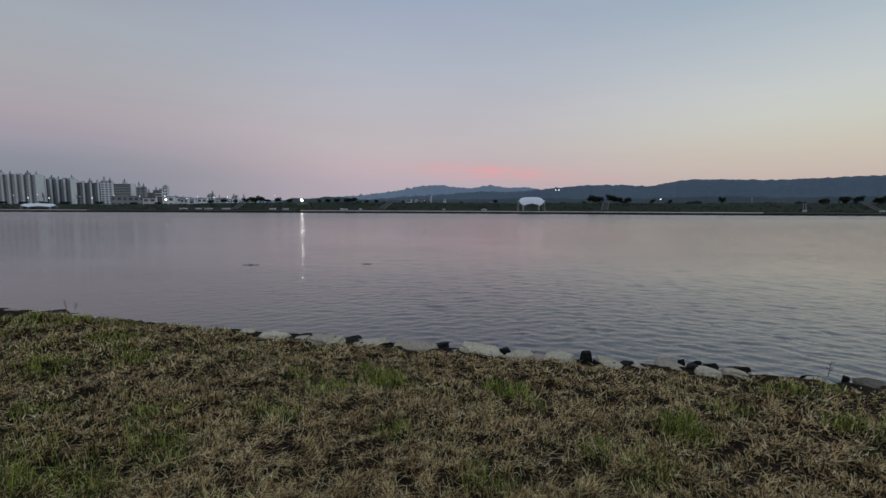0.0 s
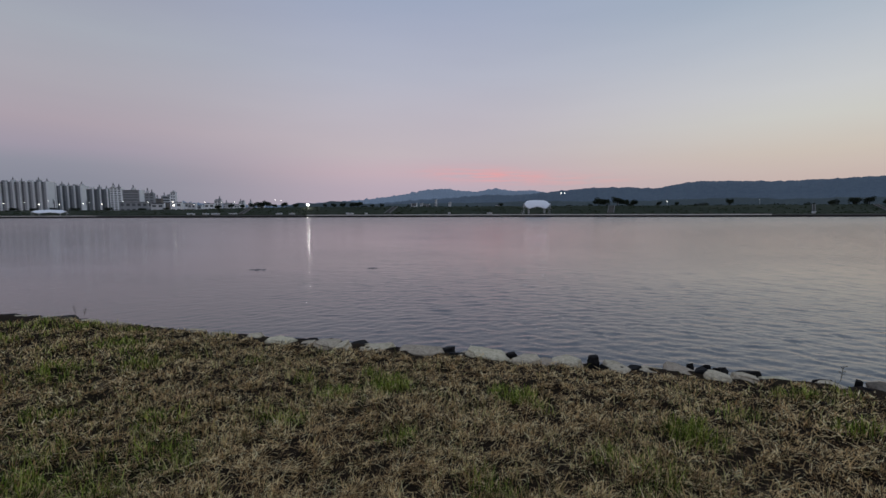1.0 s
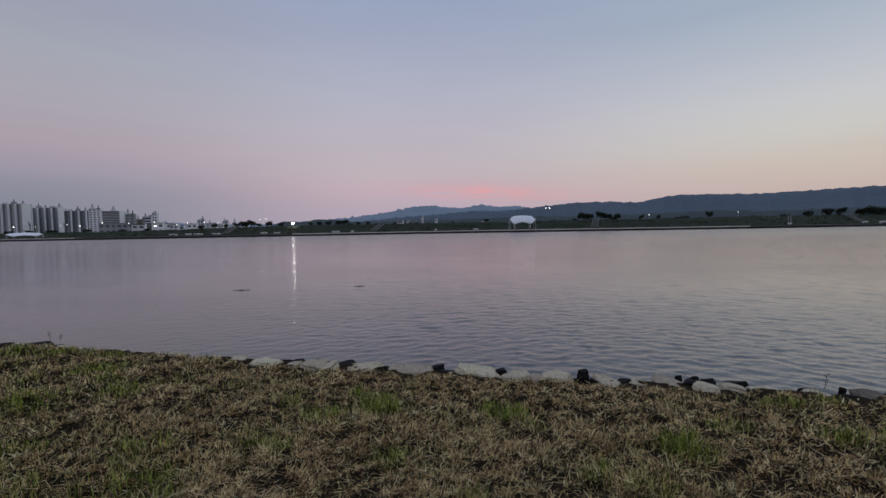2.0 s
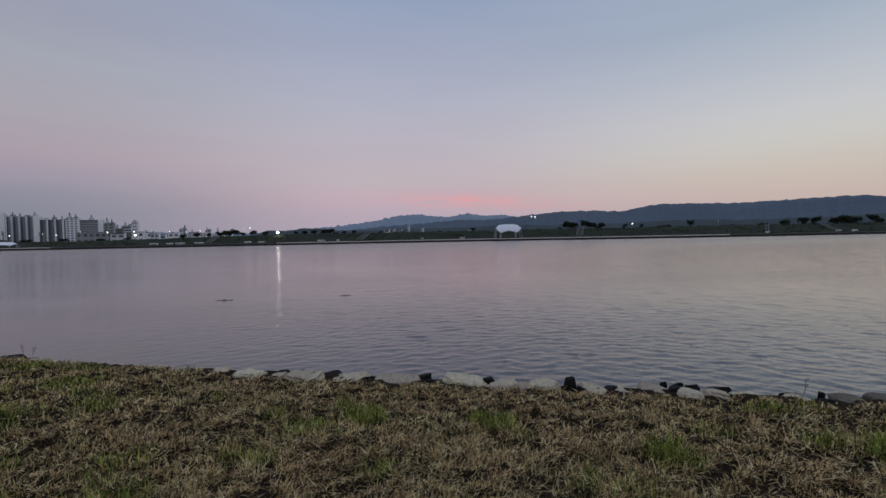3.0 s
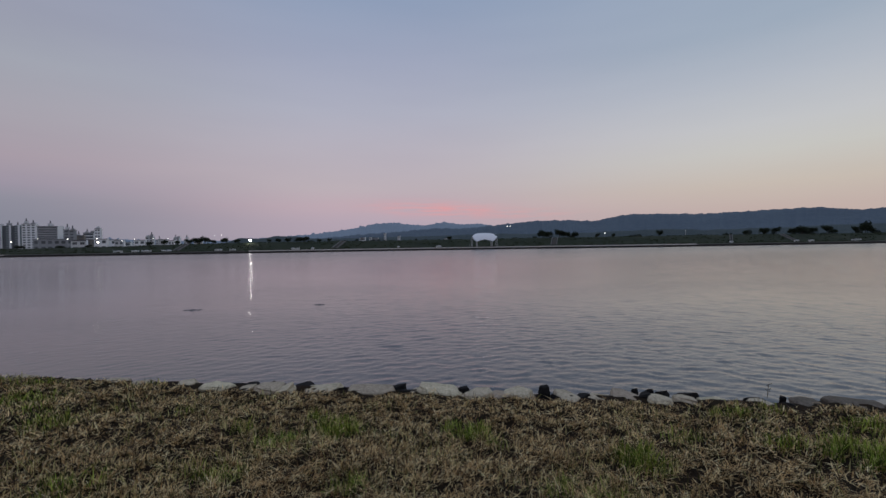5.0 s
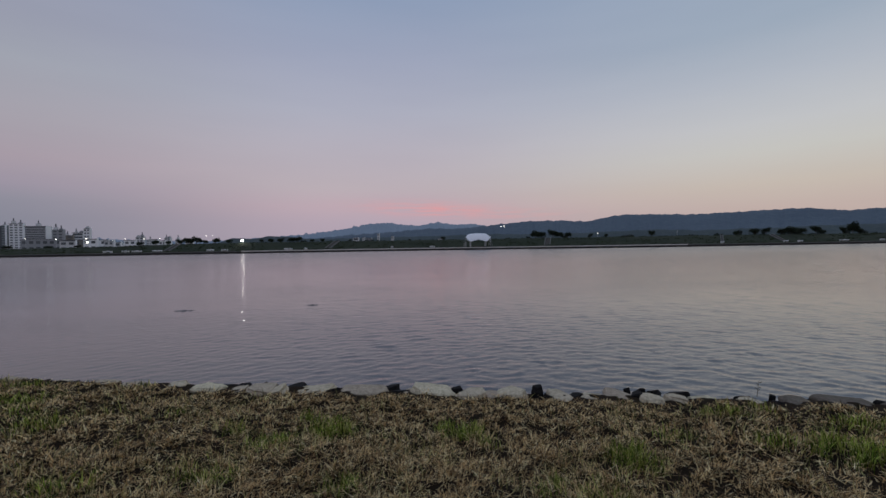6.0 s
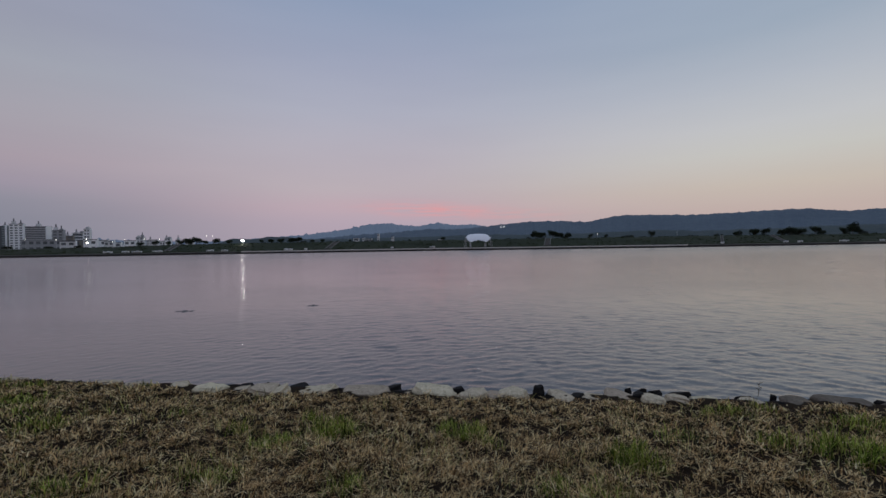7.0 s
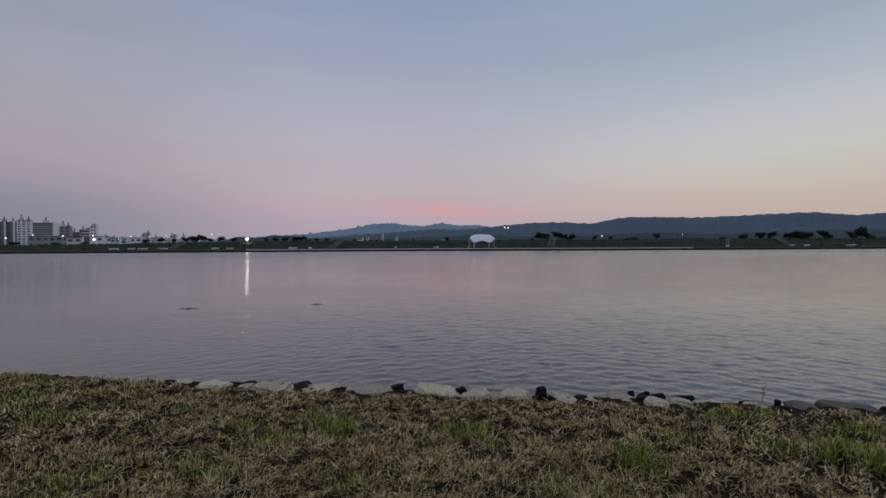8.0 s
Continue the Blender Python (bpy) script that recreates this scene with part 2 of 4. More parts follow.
M_BROWNWALL = material("brown_cladding", (0.22, 0.195, 0.165), 0.85, spread=0.18, scale=0.2, fine=1.5, bump=0.1)
M_GREENGLASS = material("green_grey_cladding", (0.11, 0.15, 0.16), 0.45, spread=0.2, scale=0.2, fine=2, bump=0.05)
M_WINDOW = material("window_glass", (0.10, 0.11, 0.12), 0.3, spread=0.3, scale=0.4, fine=2, bump=0, per="object")
M_ROOF = material("roof_felt", (0.13, 0.13, 0.14), 0.9, spread=0.2, scale=0.3, fine=3, bump=0.2)
M_LAMP = glow("white_lamp", (1.0, 0.96, 0.90), 30.0)
M_SMALLLAMP = glow("small_lamp", (1.0, 0.95, 0.86), 6.0)
M_BOAT = material("white_boat_hull", (0.72, 0.72, 0.72), 0.4, spread=0.1, scale=0.8, fine=6, bump=0.05)
M_DARKSTEM = material("dry_stem", (0.10, 0.08, 0.05), 0.9, scale=4, fine=40)
# Blue haze put in as emission, strongest on the farthest range.
M_FARHILL = hazed_woods_material("far_mountain_woods", (0.06, 0.075, 0.08), (0.105, 0.145, 0.235), 0.62)
M_HILL = hazed_woods_material("hill_woods", (0.04, 0.05, 0.048), (0.046, 0.070, 0.128), 0.50)
M_FOOTHILL = hazed_woods_material("foothill_woods", (0.032, 0.042, 0.036), (0.034, 0.050, 0.080), 0.36)


# ---- building helpers ----
def part(name, bm, mat, parent=None, label=""):
    """Links a bmesh as one mesh object, under a thing or a part."""
    me = bpy.data.meshes.new(name)
    bm.to_mesh(me)
    bm.free()
    me.materials.append(mat)
    ob = new(name, me)
    ob.parent = parent
    if label:
        tagged(ob, label=label)
    return ob


def share(name, ob, parent, m):
    """One more piece on the mesh of another."""
    o = new(name, ob.data)
    o.parent = parent
    o.matrix_basis = m
    return o


def anchor(name, m, label, category, group=""):
    e = new(name)
    e.matrix_basis = m
    return tagged(e, label=label, category=category, group=group)


def box(bm, x0, x1, y0, y1, z0, z1, m=None):
    made = bmesh.ops.create_cube(bm, size=1.0, matrix=Matrix.Translation(((x0 + x1) / 2, (y0 + y1) / 2, (z0 + z1) / 2)) @ Matrix.Diagonal((x1 - x0, y1 - y0, z1 - z0, 1)))
    if m is not None:
        bmesh.ops.transform(bm, matrix=m, verts=made["verts"])
    return made["verts"]


def box_mesh(x0, x1, y0, y1, z0, z1, bevel=0.0):
    bm = bmesh.new()
    box(bm, x0, x1, y0, y1, z0, z1)
    if bevel:
        bmesh.ops.bevel(bm, geom=bm.edges[:], offset=bevel, segments=1, affect="EDGES")
    return bm


def rod(bm, a, b, r0, r1, sides=8):
    a, b = Vector(a), Vector(b)
    turn = (b - a).to_track_quat("Z", "Y").to_matrix().to_4x4()
    bmesh.ops.create_cone(bm, cap_ends=True, segments=sides, radius1=r0, radius2=r1, depth=(b - a).length, matrix=Matrix.Translation((a + b) / 2) @ turn)


def bear(az, dist):
    """Ground place at a bearing (degrees right of straight ahead) and distance from the viewpoint."""
    return dist * math.sin(radians(az)), dist * math.cos(radians(az))


def mesh_from_grid(name, xs, ys, zs, mats, index=None):
    """A sheet of quads from arrays of rows and columns."""
    rows, cols = xs.shape
    me = bpy.data.meshes.new(name)
    co = np.stack([xs, ys, zs], -1).reshape(-1, 3)
    i = np.arange(rows * cols).reshape(rows, cols)
    quads = np.stack([i[:-1, :-1], i[:-1, 1:], i[1:, 1:], i[1:, :-1]], -1).reshape(-1, 4)
    me.vertices.add(len(co))
    me.vertices.foreach_set("co", co.ravel())
    me.loops.add(quads.size)
    me.loops.foreach_set("vertex_index", quads.ravel())
    me.polygons.add(len(quads))
    me.polygons.foreach_set("loop_start", np.arange(len(quads)) * 4)
    me.polygons.foreach_set("loop_total", np.full(len(quads), 4))
    for mat in mats:
        me.materials.append(mat)
    if index is not None:
        me.polygons.foreach_set("material_index", np.repeat(index, cols - 1))
    me.polygons.foreach_set("use_smooth", np.ones(len(quads), bool))
    me.update()
    me.validate()
    return new(name, me)


# ---- ground, banks and water ----
def near_edge(x):
    """The line of the stone edging of the near bank: y for x."""
    return 6.42 - 0.25 * np.clip(x, -40, 18)


def far_edge(x):
    """The far waterline: y for x."""
    return 164 - 14 * np.tanh((np.asarray(x, float) - 60) / 50)


def levee_top(x):
    return 3.9 + 0.65 * np.tanh((np.asarray(x, float) + 120) / 25)


def lumps(x, y):
    """Tussocks: uneven ground at three sizes."""
    a = 0.028 * np.sin(2.1 * x + 0.7 * y) * np.cos(1.7 * y - 0.6 * x) + 0.024 * np.sin(4.3 * x - 2.2 * y + 1.0) + 0.014 * np.cos(7.1 * y + 3.3 * x)
    return a + tufted(x, y)


def tufted(x, y):
    """Matted clumps, a hand or two across, with hollows between them."""
    b = 0.030 * np.sin(8.3 * x + 4.0 * np.sin(3.1 * y)) * np.sin(12.7 * y + 3.0 * np.sin(4.3 * x)) + 0.020 * np.sin(17 * x - 9 * y + 3 * np.sin(6 * y)) * np.sin(23 * y + 7 * x)
    return b + 0.012 * np.sin(41 * x + 5 * np.sin(11 * y)) * np.sin(47 * y - 13 * x)


def bank_height(x, y):
    """Height of the near bank: it rises gently inland from the stones."""
    s = np.clip((near_edge(x) - y) * 0.97, -0.2, 60)
    return 0.42 + 0.105 * np.minimum(s, 5.5) + 0.012 * np.clip(s - 5.5, 0, 60) + lumps(x, y) * np.clip(s + 0.4, 0, 1)


columns = np.unique(np.concatenate([np.arange(-12, 12.01, 0.07), np.arange(-60, 60, 2.5), np.linspace(-420, 420, 141), np.linspace(-4200, 4200, 57)]))
near_rows = np.concatenate([[3000, 800, 200, 60, 30, 15], np.arange(9, 0, -0.07), [0.0, -0.25, -0.6, -1.6, -4.0]])
far_rows = np.array([-40, -8, -1.5, -0.4, 0.3, 1.0, 1.6, 3, 6, 12, 18, 24, 27, 30, 33, 36, 38, 40, 44, 48, 54, 62, 80, 120, 200, 350, 600, 1000, 1600, 2500, 3600, 4700])
far_heights = np.array([-2.5, -1.5, -0.5, -0.15, 0.25, 0.55, 0.78, 0.95, 1.05, 1.1, 1.15, 1.25])
gx, gy, gz, region = [], [], [], []
for s in near_rows:
    y = near_edge(columns) - s
    gx.append(columns), gy.append(y)
    gz.append(bank_height(columns, y) if s >= 0 else np.full(columns.shape, 0.42 - 0.9 * min(-s, 1.6) - 0.1 * max(0, -s - 1.6)))
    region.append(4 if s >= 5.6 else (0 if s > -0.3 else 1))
for k, s in enumerate(far_rows):
    gx.append(columns), gy.append(far_edge(columns) + s)
    if s <= 24:
        z = np.full(columns.shape, far_heights[k])
    elif s <= 38:
        z = 1.25 + (levee_top(columns) - 1.25) * (s - 24) / 14
    elif s <= 44:
        z = levee_top(columns)
    elif s <= 62:
        z = levee_top(columns) + (1.6 - levee_top(columns)) * (s - 44) / 18
    else:
        z = np.full(columns.shape, 1.6)
    gz.append(z + (0.10 * np.sin(columns * 0.31 + s) + 0.06 * np.sin(columns * 0.9 - s * 0.4)) * (6 < s < 60))
    region.append(1 if s < 0.3 else (2 if s < 62 else 3))
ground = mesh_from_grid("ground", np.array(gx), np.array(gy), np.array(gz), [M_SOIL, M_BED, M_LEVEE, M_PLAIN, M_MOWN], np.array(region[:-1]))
tagged(ground, "grassy river banks, levee and flat fields beyond", "ground", kind="structure")

wx = np.unique(np.concatenate([np.linspace(-4200, 4200, 43), np.linspace(-400, 400, 41)]))
water_x = np.tile(wx, (9, 1))
water_y = np.array([(near_edge(wx) - 0.25) * (1 - f) + (far_edge(wx) + 0.6) * f for f in np.linspace(0, 1, 9)])
deep_water = mesh_from_grid("water_2", water_x, water_y, np.full_like(water_x, -0.16), [M_WATER])
tagged(deep_water, "calm grey river water up and down stream", "water", kind="structure")


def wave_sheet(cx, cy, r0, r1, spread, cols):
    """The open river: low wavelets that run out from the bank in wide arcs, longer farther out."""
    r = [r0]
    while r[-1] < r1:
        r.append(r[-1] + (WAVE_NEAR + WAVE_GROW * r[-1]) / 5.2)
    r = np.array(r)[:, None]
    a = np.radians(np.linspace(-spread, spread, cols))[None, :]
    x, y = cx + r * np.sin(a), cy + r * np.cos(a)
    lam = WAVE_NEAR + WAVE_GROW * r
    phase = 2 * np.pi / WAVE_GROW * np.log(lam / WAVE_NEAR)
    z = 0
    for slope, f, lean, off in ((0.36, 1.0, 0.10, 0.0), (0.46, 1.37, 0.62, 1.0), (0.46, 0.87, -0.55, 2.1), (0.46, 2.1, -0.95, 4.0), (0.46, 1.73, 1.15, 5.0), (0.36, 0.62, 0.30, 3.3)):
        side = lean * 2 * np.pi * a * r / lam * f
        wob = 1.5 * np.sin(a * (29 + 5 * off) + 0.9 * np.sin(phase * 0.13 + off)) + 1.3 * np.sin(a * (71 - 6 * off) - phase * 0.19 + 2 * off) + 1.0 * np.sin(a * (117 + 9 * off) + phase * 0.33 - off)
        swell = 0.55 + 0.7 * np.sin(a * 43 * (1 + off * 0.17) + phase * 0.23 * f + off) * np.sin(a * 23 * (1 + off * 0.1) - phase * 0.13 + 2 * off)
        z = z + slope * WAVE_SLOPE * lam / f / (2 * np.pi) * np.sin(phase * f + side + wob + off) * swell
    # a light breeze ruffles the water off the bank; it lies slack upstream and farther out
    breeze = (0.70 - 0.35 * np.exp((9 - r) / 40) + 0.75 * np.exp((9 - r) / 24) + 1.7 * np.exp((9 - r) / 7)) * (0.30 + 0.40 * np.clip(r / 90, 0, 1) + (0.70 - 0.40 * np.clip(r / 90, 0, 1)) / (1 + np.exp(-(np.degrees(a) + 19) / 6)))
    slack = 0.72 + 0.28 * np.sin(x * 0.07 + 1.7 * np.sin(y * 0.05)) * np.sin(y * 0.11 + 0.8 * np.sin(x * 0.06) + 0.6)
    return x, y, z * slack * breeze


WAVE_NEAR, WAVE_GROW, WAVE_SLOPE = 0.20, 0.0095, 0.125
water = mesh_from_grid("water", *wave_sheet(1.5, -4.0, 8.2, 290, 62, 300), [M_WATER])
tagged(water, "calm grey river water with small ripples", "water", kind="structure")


def ribbon(name, x0, x1, s0, s1, z0, z1, mat, label, category, step=4.0):
    """A low wall that follows the far waterline, from x0 to x1, s0 to s1 behind it."""
    bm = bmesh.new()
    xs = np.arange(x0, x1 + step / 2, step)
    rings = [[bm.verts.new((x, float(far_edge(x)) + s, z)) for s, z in ((s0, z0), (s0, z1), (s1, z1), (s1, z0))] for x in xs]
    for a, b in zip(rings, rings[1:]):
        for k in range(4):
            bm.faces.new((a[k], b[k], b[(k + 1) % 4], a[(k + 1) % 4]))
    bm.faces.new(rings[0])
    bm.faces.new(rings[-1][::-1])
    bmesh.ops.recalc_face_normals(bm, faces=bm.faces[:])
    return tagged(part(name, bm, mat), label, category, kind="structure")


ribbon("revetment", -400, 400, -0.25, 1.25, -0.6, 0.70, M_RIPRAP, "dark stone revetment along the far waterline", "revetment")
ribbon("promenade", -60, 116, 1.25, 4.2, 0.3, 1.02, M_CONCRETE, "pale concrete promenade along the far bank", "pavement")


ribbon("promenade_3", -150, -60, 1.25, 3.4, 0.3, 0.96, M_STAIR, "weathered grey concrete path along the far bank", "pavement")
ribbon("promenade_4", 116, 400, 1.25, 3.6, 0.3, 0.92, M_STAIR, "weathered grey concrete path going on along the far bank", "pavement")
ribbon("promenade_2", -330, -150, 1.25, 3.4, 0.3, 0.98, M_CONCRETE, "narrow pale concrete path along the far bank", "pavement")


# ---- distant hills ----
def ridge(name, mat, dist, depth, knots, rough, label, step=0.12):
    """A range of wooded hills round the viewpoint: bearing and height (degrees) of its crest, made uneven by fractal noise."""
    az = np.arange(knots[0][0], knots[-1][0] + step, step)
    crest = np.interp(az, [k[0] for k in knots], [k[1] for k in knots])
    kernel = np.hanning(9)
    crest = np.convolve(np.pad(crest, 4, mode="edge"), kernel / kernel.sum(), mode="valid")
    steps = [(-1.0, 0.0), (-0.8, 0.16), (-0.55, 0.42), (-0.3, 0.72), (-0.12, 0.92), (0.0, 1.0), (0.2, 0.85), (0.6, 0.4), (1.0, 0.0)]
    xs, ys, zs = [], [], []
    for off, up in steps:
        r = dist + off * depth
        h = dist * np.tan(np.radians(crest)) * up
        n = np.array([noise.fractal(Vector((a * 0.55 * dist / 1000, off * 2.2, dist * 0.01)), 0.9, 2.1, 5) for a in az])
        n2 = np.array([noise.noise(Vector((a * 6.0, off * 7, dist * 0.02))) for a in az])
        h = h + rough * dist / 1000 * (n * (0.5 + 0.9 * (0 < up < 1)) + n2 * 0.30) * (up > 0)
        xs.append(np.sin(np.radians(az)) * r), ys.append(np.cos(np.radians(az)) * r), zs.append(1.0 + np.maximum(h + 1.6 * up, -0.5))
    return tagged(mesh_from_grid(name, np.array(xs), np.array(ys), np.array(zs), [mat]), label, "hills", kind="structure")


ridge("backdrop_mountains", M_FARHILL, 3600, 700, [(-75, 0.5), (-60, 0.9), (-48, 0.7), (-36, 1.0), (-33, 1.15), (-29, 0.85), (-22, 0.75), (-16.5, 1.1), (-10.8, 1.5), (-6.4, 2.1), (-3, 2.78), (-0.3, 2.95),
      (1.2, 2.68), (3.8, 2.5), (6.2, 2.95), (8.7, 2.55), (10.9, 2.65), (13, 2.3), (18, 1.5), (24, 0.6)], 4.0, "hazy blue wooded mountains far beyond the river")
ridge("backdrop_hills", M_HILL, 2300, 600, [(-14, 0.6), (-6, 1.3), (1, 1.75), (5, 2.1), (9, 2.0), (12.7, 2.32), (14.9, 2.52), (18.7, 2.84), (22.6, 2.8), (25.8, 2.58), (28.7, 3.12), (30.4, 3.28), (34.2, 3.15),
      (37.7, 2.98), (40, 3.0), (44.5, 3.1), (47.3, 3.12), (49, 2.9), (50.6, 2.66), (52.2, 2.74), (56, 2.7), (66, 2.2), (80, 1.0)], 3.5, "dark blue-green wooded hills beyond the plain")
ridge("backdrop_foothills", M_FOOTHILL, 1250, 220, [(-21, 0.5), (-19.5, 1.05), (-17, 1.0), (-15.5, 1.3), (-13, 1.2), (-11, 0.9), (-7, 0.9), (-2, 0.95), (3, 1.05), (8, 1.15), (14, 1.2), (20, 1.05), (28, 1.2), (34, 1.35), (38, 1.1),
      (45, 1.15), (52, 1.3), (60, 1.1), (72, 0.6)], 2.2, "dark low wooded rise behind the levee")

# ---- stones of the near bank ----
def stone_mesh(seed, size, rugged=1.0):
    """A split quarry slab: a many-sided plan with a flat bedded top, broken edges and thin ledges down its sides."""
    rng = random.Random(seed)
    bm = bmesh.new()
    sides = rng.randint(5, 8)
    angles = [2 * math.pi * (k + rng.uniform(-0.38, 0.38)) / sides for k in range(sides)]
    plan = [(0.5 / max(abs(math.cos(a)), abs(math.sin(a))) ** 0.95 * rng.uniform(0.80, 1.10), a) for a in angles]
    lean = (rng.uniform(-0.22, 0.22), rng.uniform(-0.30, 0.05))
    for level, reach in ((-0.5, 0.86), (0.12, 1.0), (0.40, 0.97), (0.5, 0.86)):
        for r, a in plan:
            q = r * reach * rng.uniform(0.93, 1.04)
            px, py = math.cos(a) * q, math.sin(a) * q
            bm.verts.new((px, py, level + (lean[0] * px + lean[1] * py) * (level > 0.2) + rng.uniform(-0.03, 0.03)))
    bmesh.ops.convex_hull(bm, input=bm.verts[:])
    bmesh.ops.delete(bm, geom=[v for v in bm.verts if not v.link_faces], context="VERTS")
    bmesh.ops.transform(bm, matrix=Matrix.Diagonal((*size, 1)), verts=bm.verts[:])
    bmesh.ops.bevel(bm, geom=bm.edges[:], offset=min(size) * 0.02, segments=1, affect="EDGES", profile=0.6, clamp_overlap=True)
    bmesh.ops.triangulate(bm, faces=bm.faces[:])
    for _ in range(3):
        long_edges = [e for e in bm.edges if e.calc_length() > 0.07]
        bmesh.ops.subdivide_edges(bm, edges=long_edges, cuts=1)
        bmesh.ops.triangulate(bm, faces=[f for f in bm.faces if len(f.verts) > 3])
    bm.normal_update()
    for v in bm.verts:
        side = 1 - abs(v.normal.z)
        d = noise.fractal(v.co * 6 + Vector((seed, 0, 0)), 0.8, 2.0, 4)
        bed = noise.noise(Vector((v.co.x * 1.5, v.co.y * 1.5, v.co.z * 20 + seed)))
        v.co += v.normal * rugged * (0.012 * d + 0.06 * side * max(-1.0, min(0.4, bed)))
    return bm


def stone(seed, x, y, top, size, turn, tip, wet=False):
    """One stone, bedded so that its highest point lies at top."""
    bm = stone_mesh(seed, size, 0.7 if wet else 1.0)
    lay = pose(0, 0, 0, tip[0], tip[1], turn)
    z = top - max((lay @ v.co).z for v in bm.verts)
    ob = part("rock", bm, M_WETROCK if wet else (M_GREYROCK if x > 5 else M_ROCK))
    ob.matrix_basis = pose(x, y, z, tip[0], tip[1], turn)
    big = max(size) > 0.6
    return tagged(ob, ("large pale granite slab edging the river bank" if big else "pale granite block edging the river bank") if not wet and x <= 5 else "weathered grey-brown slab sloping down the bank edge" if not wet else "dark wet rock at the water's edge of the bank",
                  "rock", group="wet rocks along the waterline" if wet else "stones edging the bank")


# x, y of the front, length, top, tilt to the side
SLABS = [
    (-9.3, 8.55, 0.55, 0.40, -4), (-8.4, 8.35, 0.45, 0.42, 3), (-7.45, 8.1, 0.6, 0.42, -3), (-6.5, 7.85, 0.45, 0.44, 4), (-5.6, 7.6, 0.55, 0.42, -2), (-4.8, 7.35, 0.5, 0.43, 3),
    (-4.1, 7.15, 0.42, 0.47, 2), (-3.45, 6.92, 0.5, 0.48, -3), (-2.81, 6.65, 0.58, 0.51, 2), (-2.33, 6.49, 0.36, 0.49, -6), (-1.95, 6.37, 0.46, 0.55, 7), (-1.66, 6.34, 0.26, 0.57, -20),
    (-1.19, 6.32, 0.66, 0.50, -5), (-0.67, 6.14, 0.36, 0.47, 4), (-0.42, 6.22, 0.80, 0.52, 2), (0.01, 5.92, 0.34, 0.44, 2), (0.29, 5.95, 0.33, 0.50, -4), (0.56, 5.87, 0.66, 0.60, 2),
    (0.54, 5.71, 0.28, 0.46, 5), (1.14, 5.72, 0.48, 0.56, -8), (1.40, 5.67, 0.34, 0.54, 4), (1.69, 5.61, 0.50, 0.58, -6), (0.89, 5.70, 0.16, 0.46, 0), (2.34, 5.52, 0.50, 0.50, 5),
    (2.78, 5.46, 0.36, 0.49, -4), (3.14, 5.42, 0.48, 0.50, 6), (3.54, 5.26, 0.44, 0.53, 8), (3.91, 5.20, 0.36, 0.51, 6), (4.26, 5.14, 0.40, 0.47, -3), (4.79, 4.97, 0.36, 0.47, 4),
    (5.40, 4.80, 0.42, 0.45, 6), (6.02, 4.66, 0.74, 0.47, 7), (6.62, 4.45, 0.74, 0.44, 6), (7.5, 4.25, 0.7, 0.48, 5), (8.4, 4.05, 0.7, 0.46, -5), (9.3, 3.85, 0.7, 0.46, 4),
]
for k, (x, y, length, top, tilt) in enumerate(SLABS):
    r = random.Random(900 + k)
    deep, thick = r.uniform(0.40, 0.52) if length > 0.3 else 0.3, r.uniform(0.20, 0.30)
    stone(100 + k, x, y + deep * 0.5, top - (0.035 if -1 < x < 5 else 0.0), (length * 0.98, deep, thick), -14 + r.uniform(-9, 9), (r.uniform(-3, 6), tilt))
# x, y, size, top
DARK = [(-9.75, 9.1, 0.5, 0.36), (-9.1, 8.95, 0.45, 0.35), (-8.16, 8.72, 0.62, 0.40), (-7.56, 8.5, 0.32, 0.40), (-6.70, 8.1, 0.22, 0.44), (-6.11, 7.9, 0.34, 0.42), (-5.86, 8.0, 0.14, 0.40), (-5.45, 7.72, 0.26, 0.41),
        (-4.73, 7.6, 0.24, 0.42), (-3.31, 7.25, 0.26, 0.40), (-2.67, 7.25, 0.36, 0.40), (-2.36, 7.12, 0.26, 0.41), (-2.05, 6.95, 0.22, 0.45), (-1.80, 6.66, 0.26, 0.50), (-1.50, 6.86, 0.34, 0.44), (-0.95, 6.72, 0.16, 0.42),
        (-0.86, 6.42, 0.16, 0.49), (-0.02, 6.55, 0.26, 0.46), (0.16, 6.35, 0.46, 0.47), (0.92, 6.08, 0.18, 0.52), (1.02, 5.92, 0.22, 0.44), (2.02, 5.78, 0.15, 0.58), (2.13, 5.70, 0.13, 0.50), (2.42, 5.98, 0.22, 0.44),
        (2.58, 5.74, 0.24, 0.50), (2.86, 5.62, 0.24, 0.46), (3.46, 5.95, 0.10, 0.46), (3.40, 5.58, 0.24, 0.53), (3.62, 5.84, 0.12, 0.48), (3.78, 5.80, 0.22, 0.46), (4.05, 5.66, 0.36, 0.47), (4.84, 5.40, 0.20, 0.46),
        (4.60, 5.22, 0.24, 0.45), (5.28, 5.36, 0.10, 0.45), (5.18, 5.10, 0.32, 0.47), (5.85, 5.18, 0.38, 0.41), (6.3, 5.05, 0.3, 0.38), (6.7, 5.0, 0.4, 0.42), (7.4, 4.8, 0.45, 0.42), (8.2, 4.6, 0.45, 0.40), (9.1, 4.4, 0.45, 0.4)]
for k, (x, y, size, top) in enumerate(DARK):
    r = random.Random(k)
    thick = max(0.16, size * r.uniform(0.5, 0.75)) if size > 0.2 else size * 1.5
    stone(300 + k, x, y, top - (0.03 if x > 2.3 else -0.01), (size, size * r.uniform(0.6, 0.9), thick), r.uniform(-40, 40), (r.uniform(-9, 9), r.uniform(-12, 12)), wet=True)

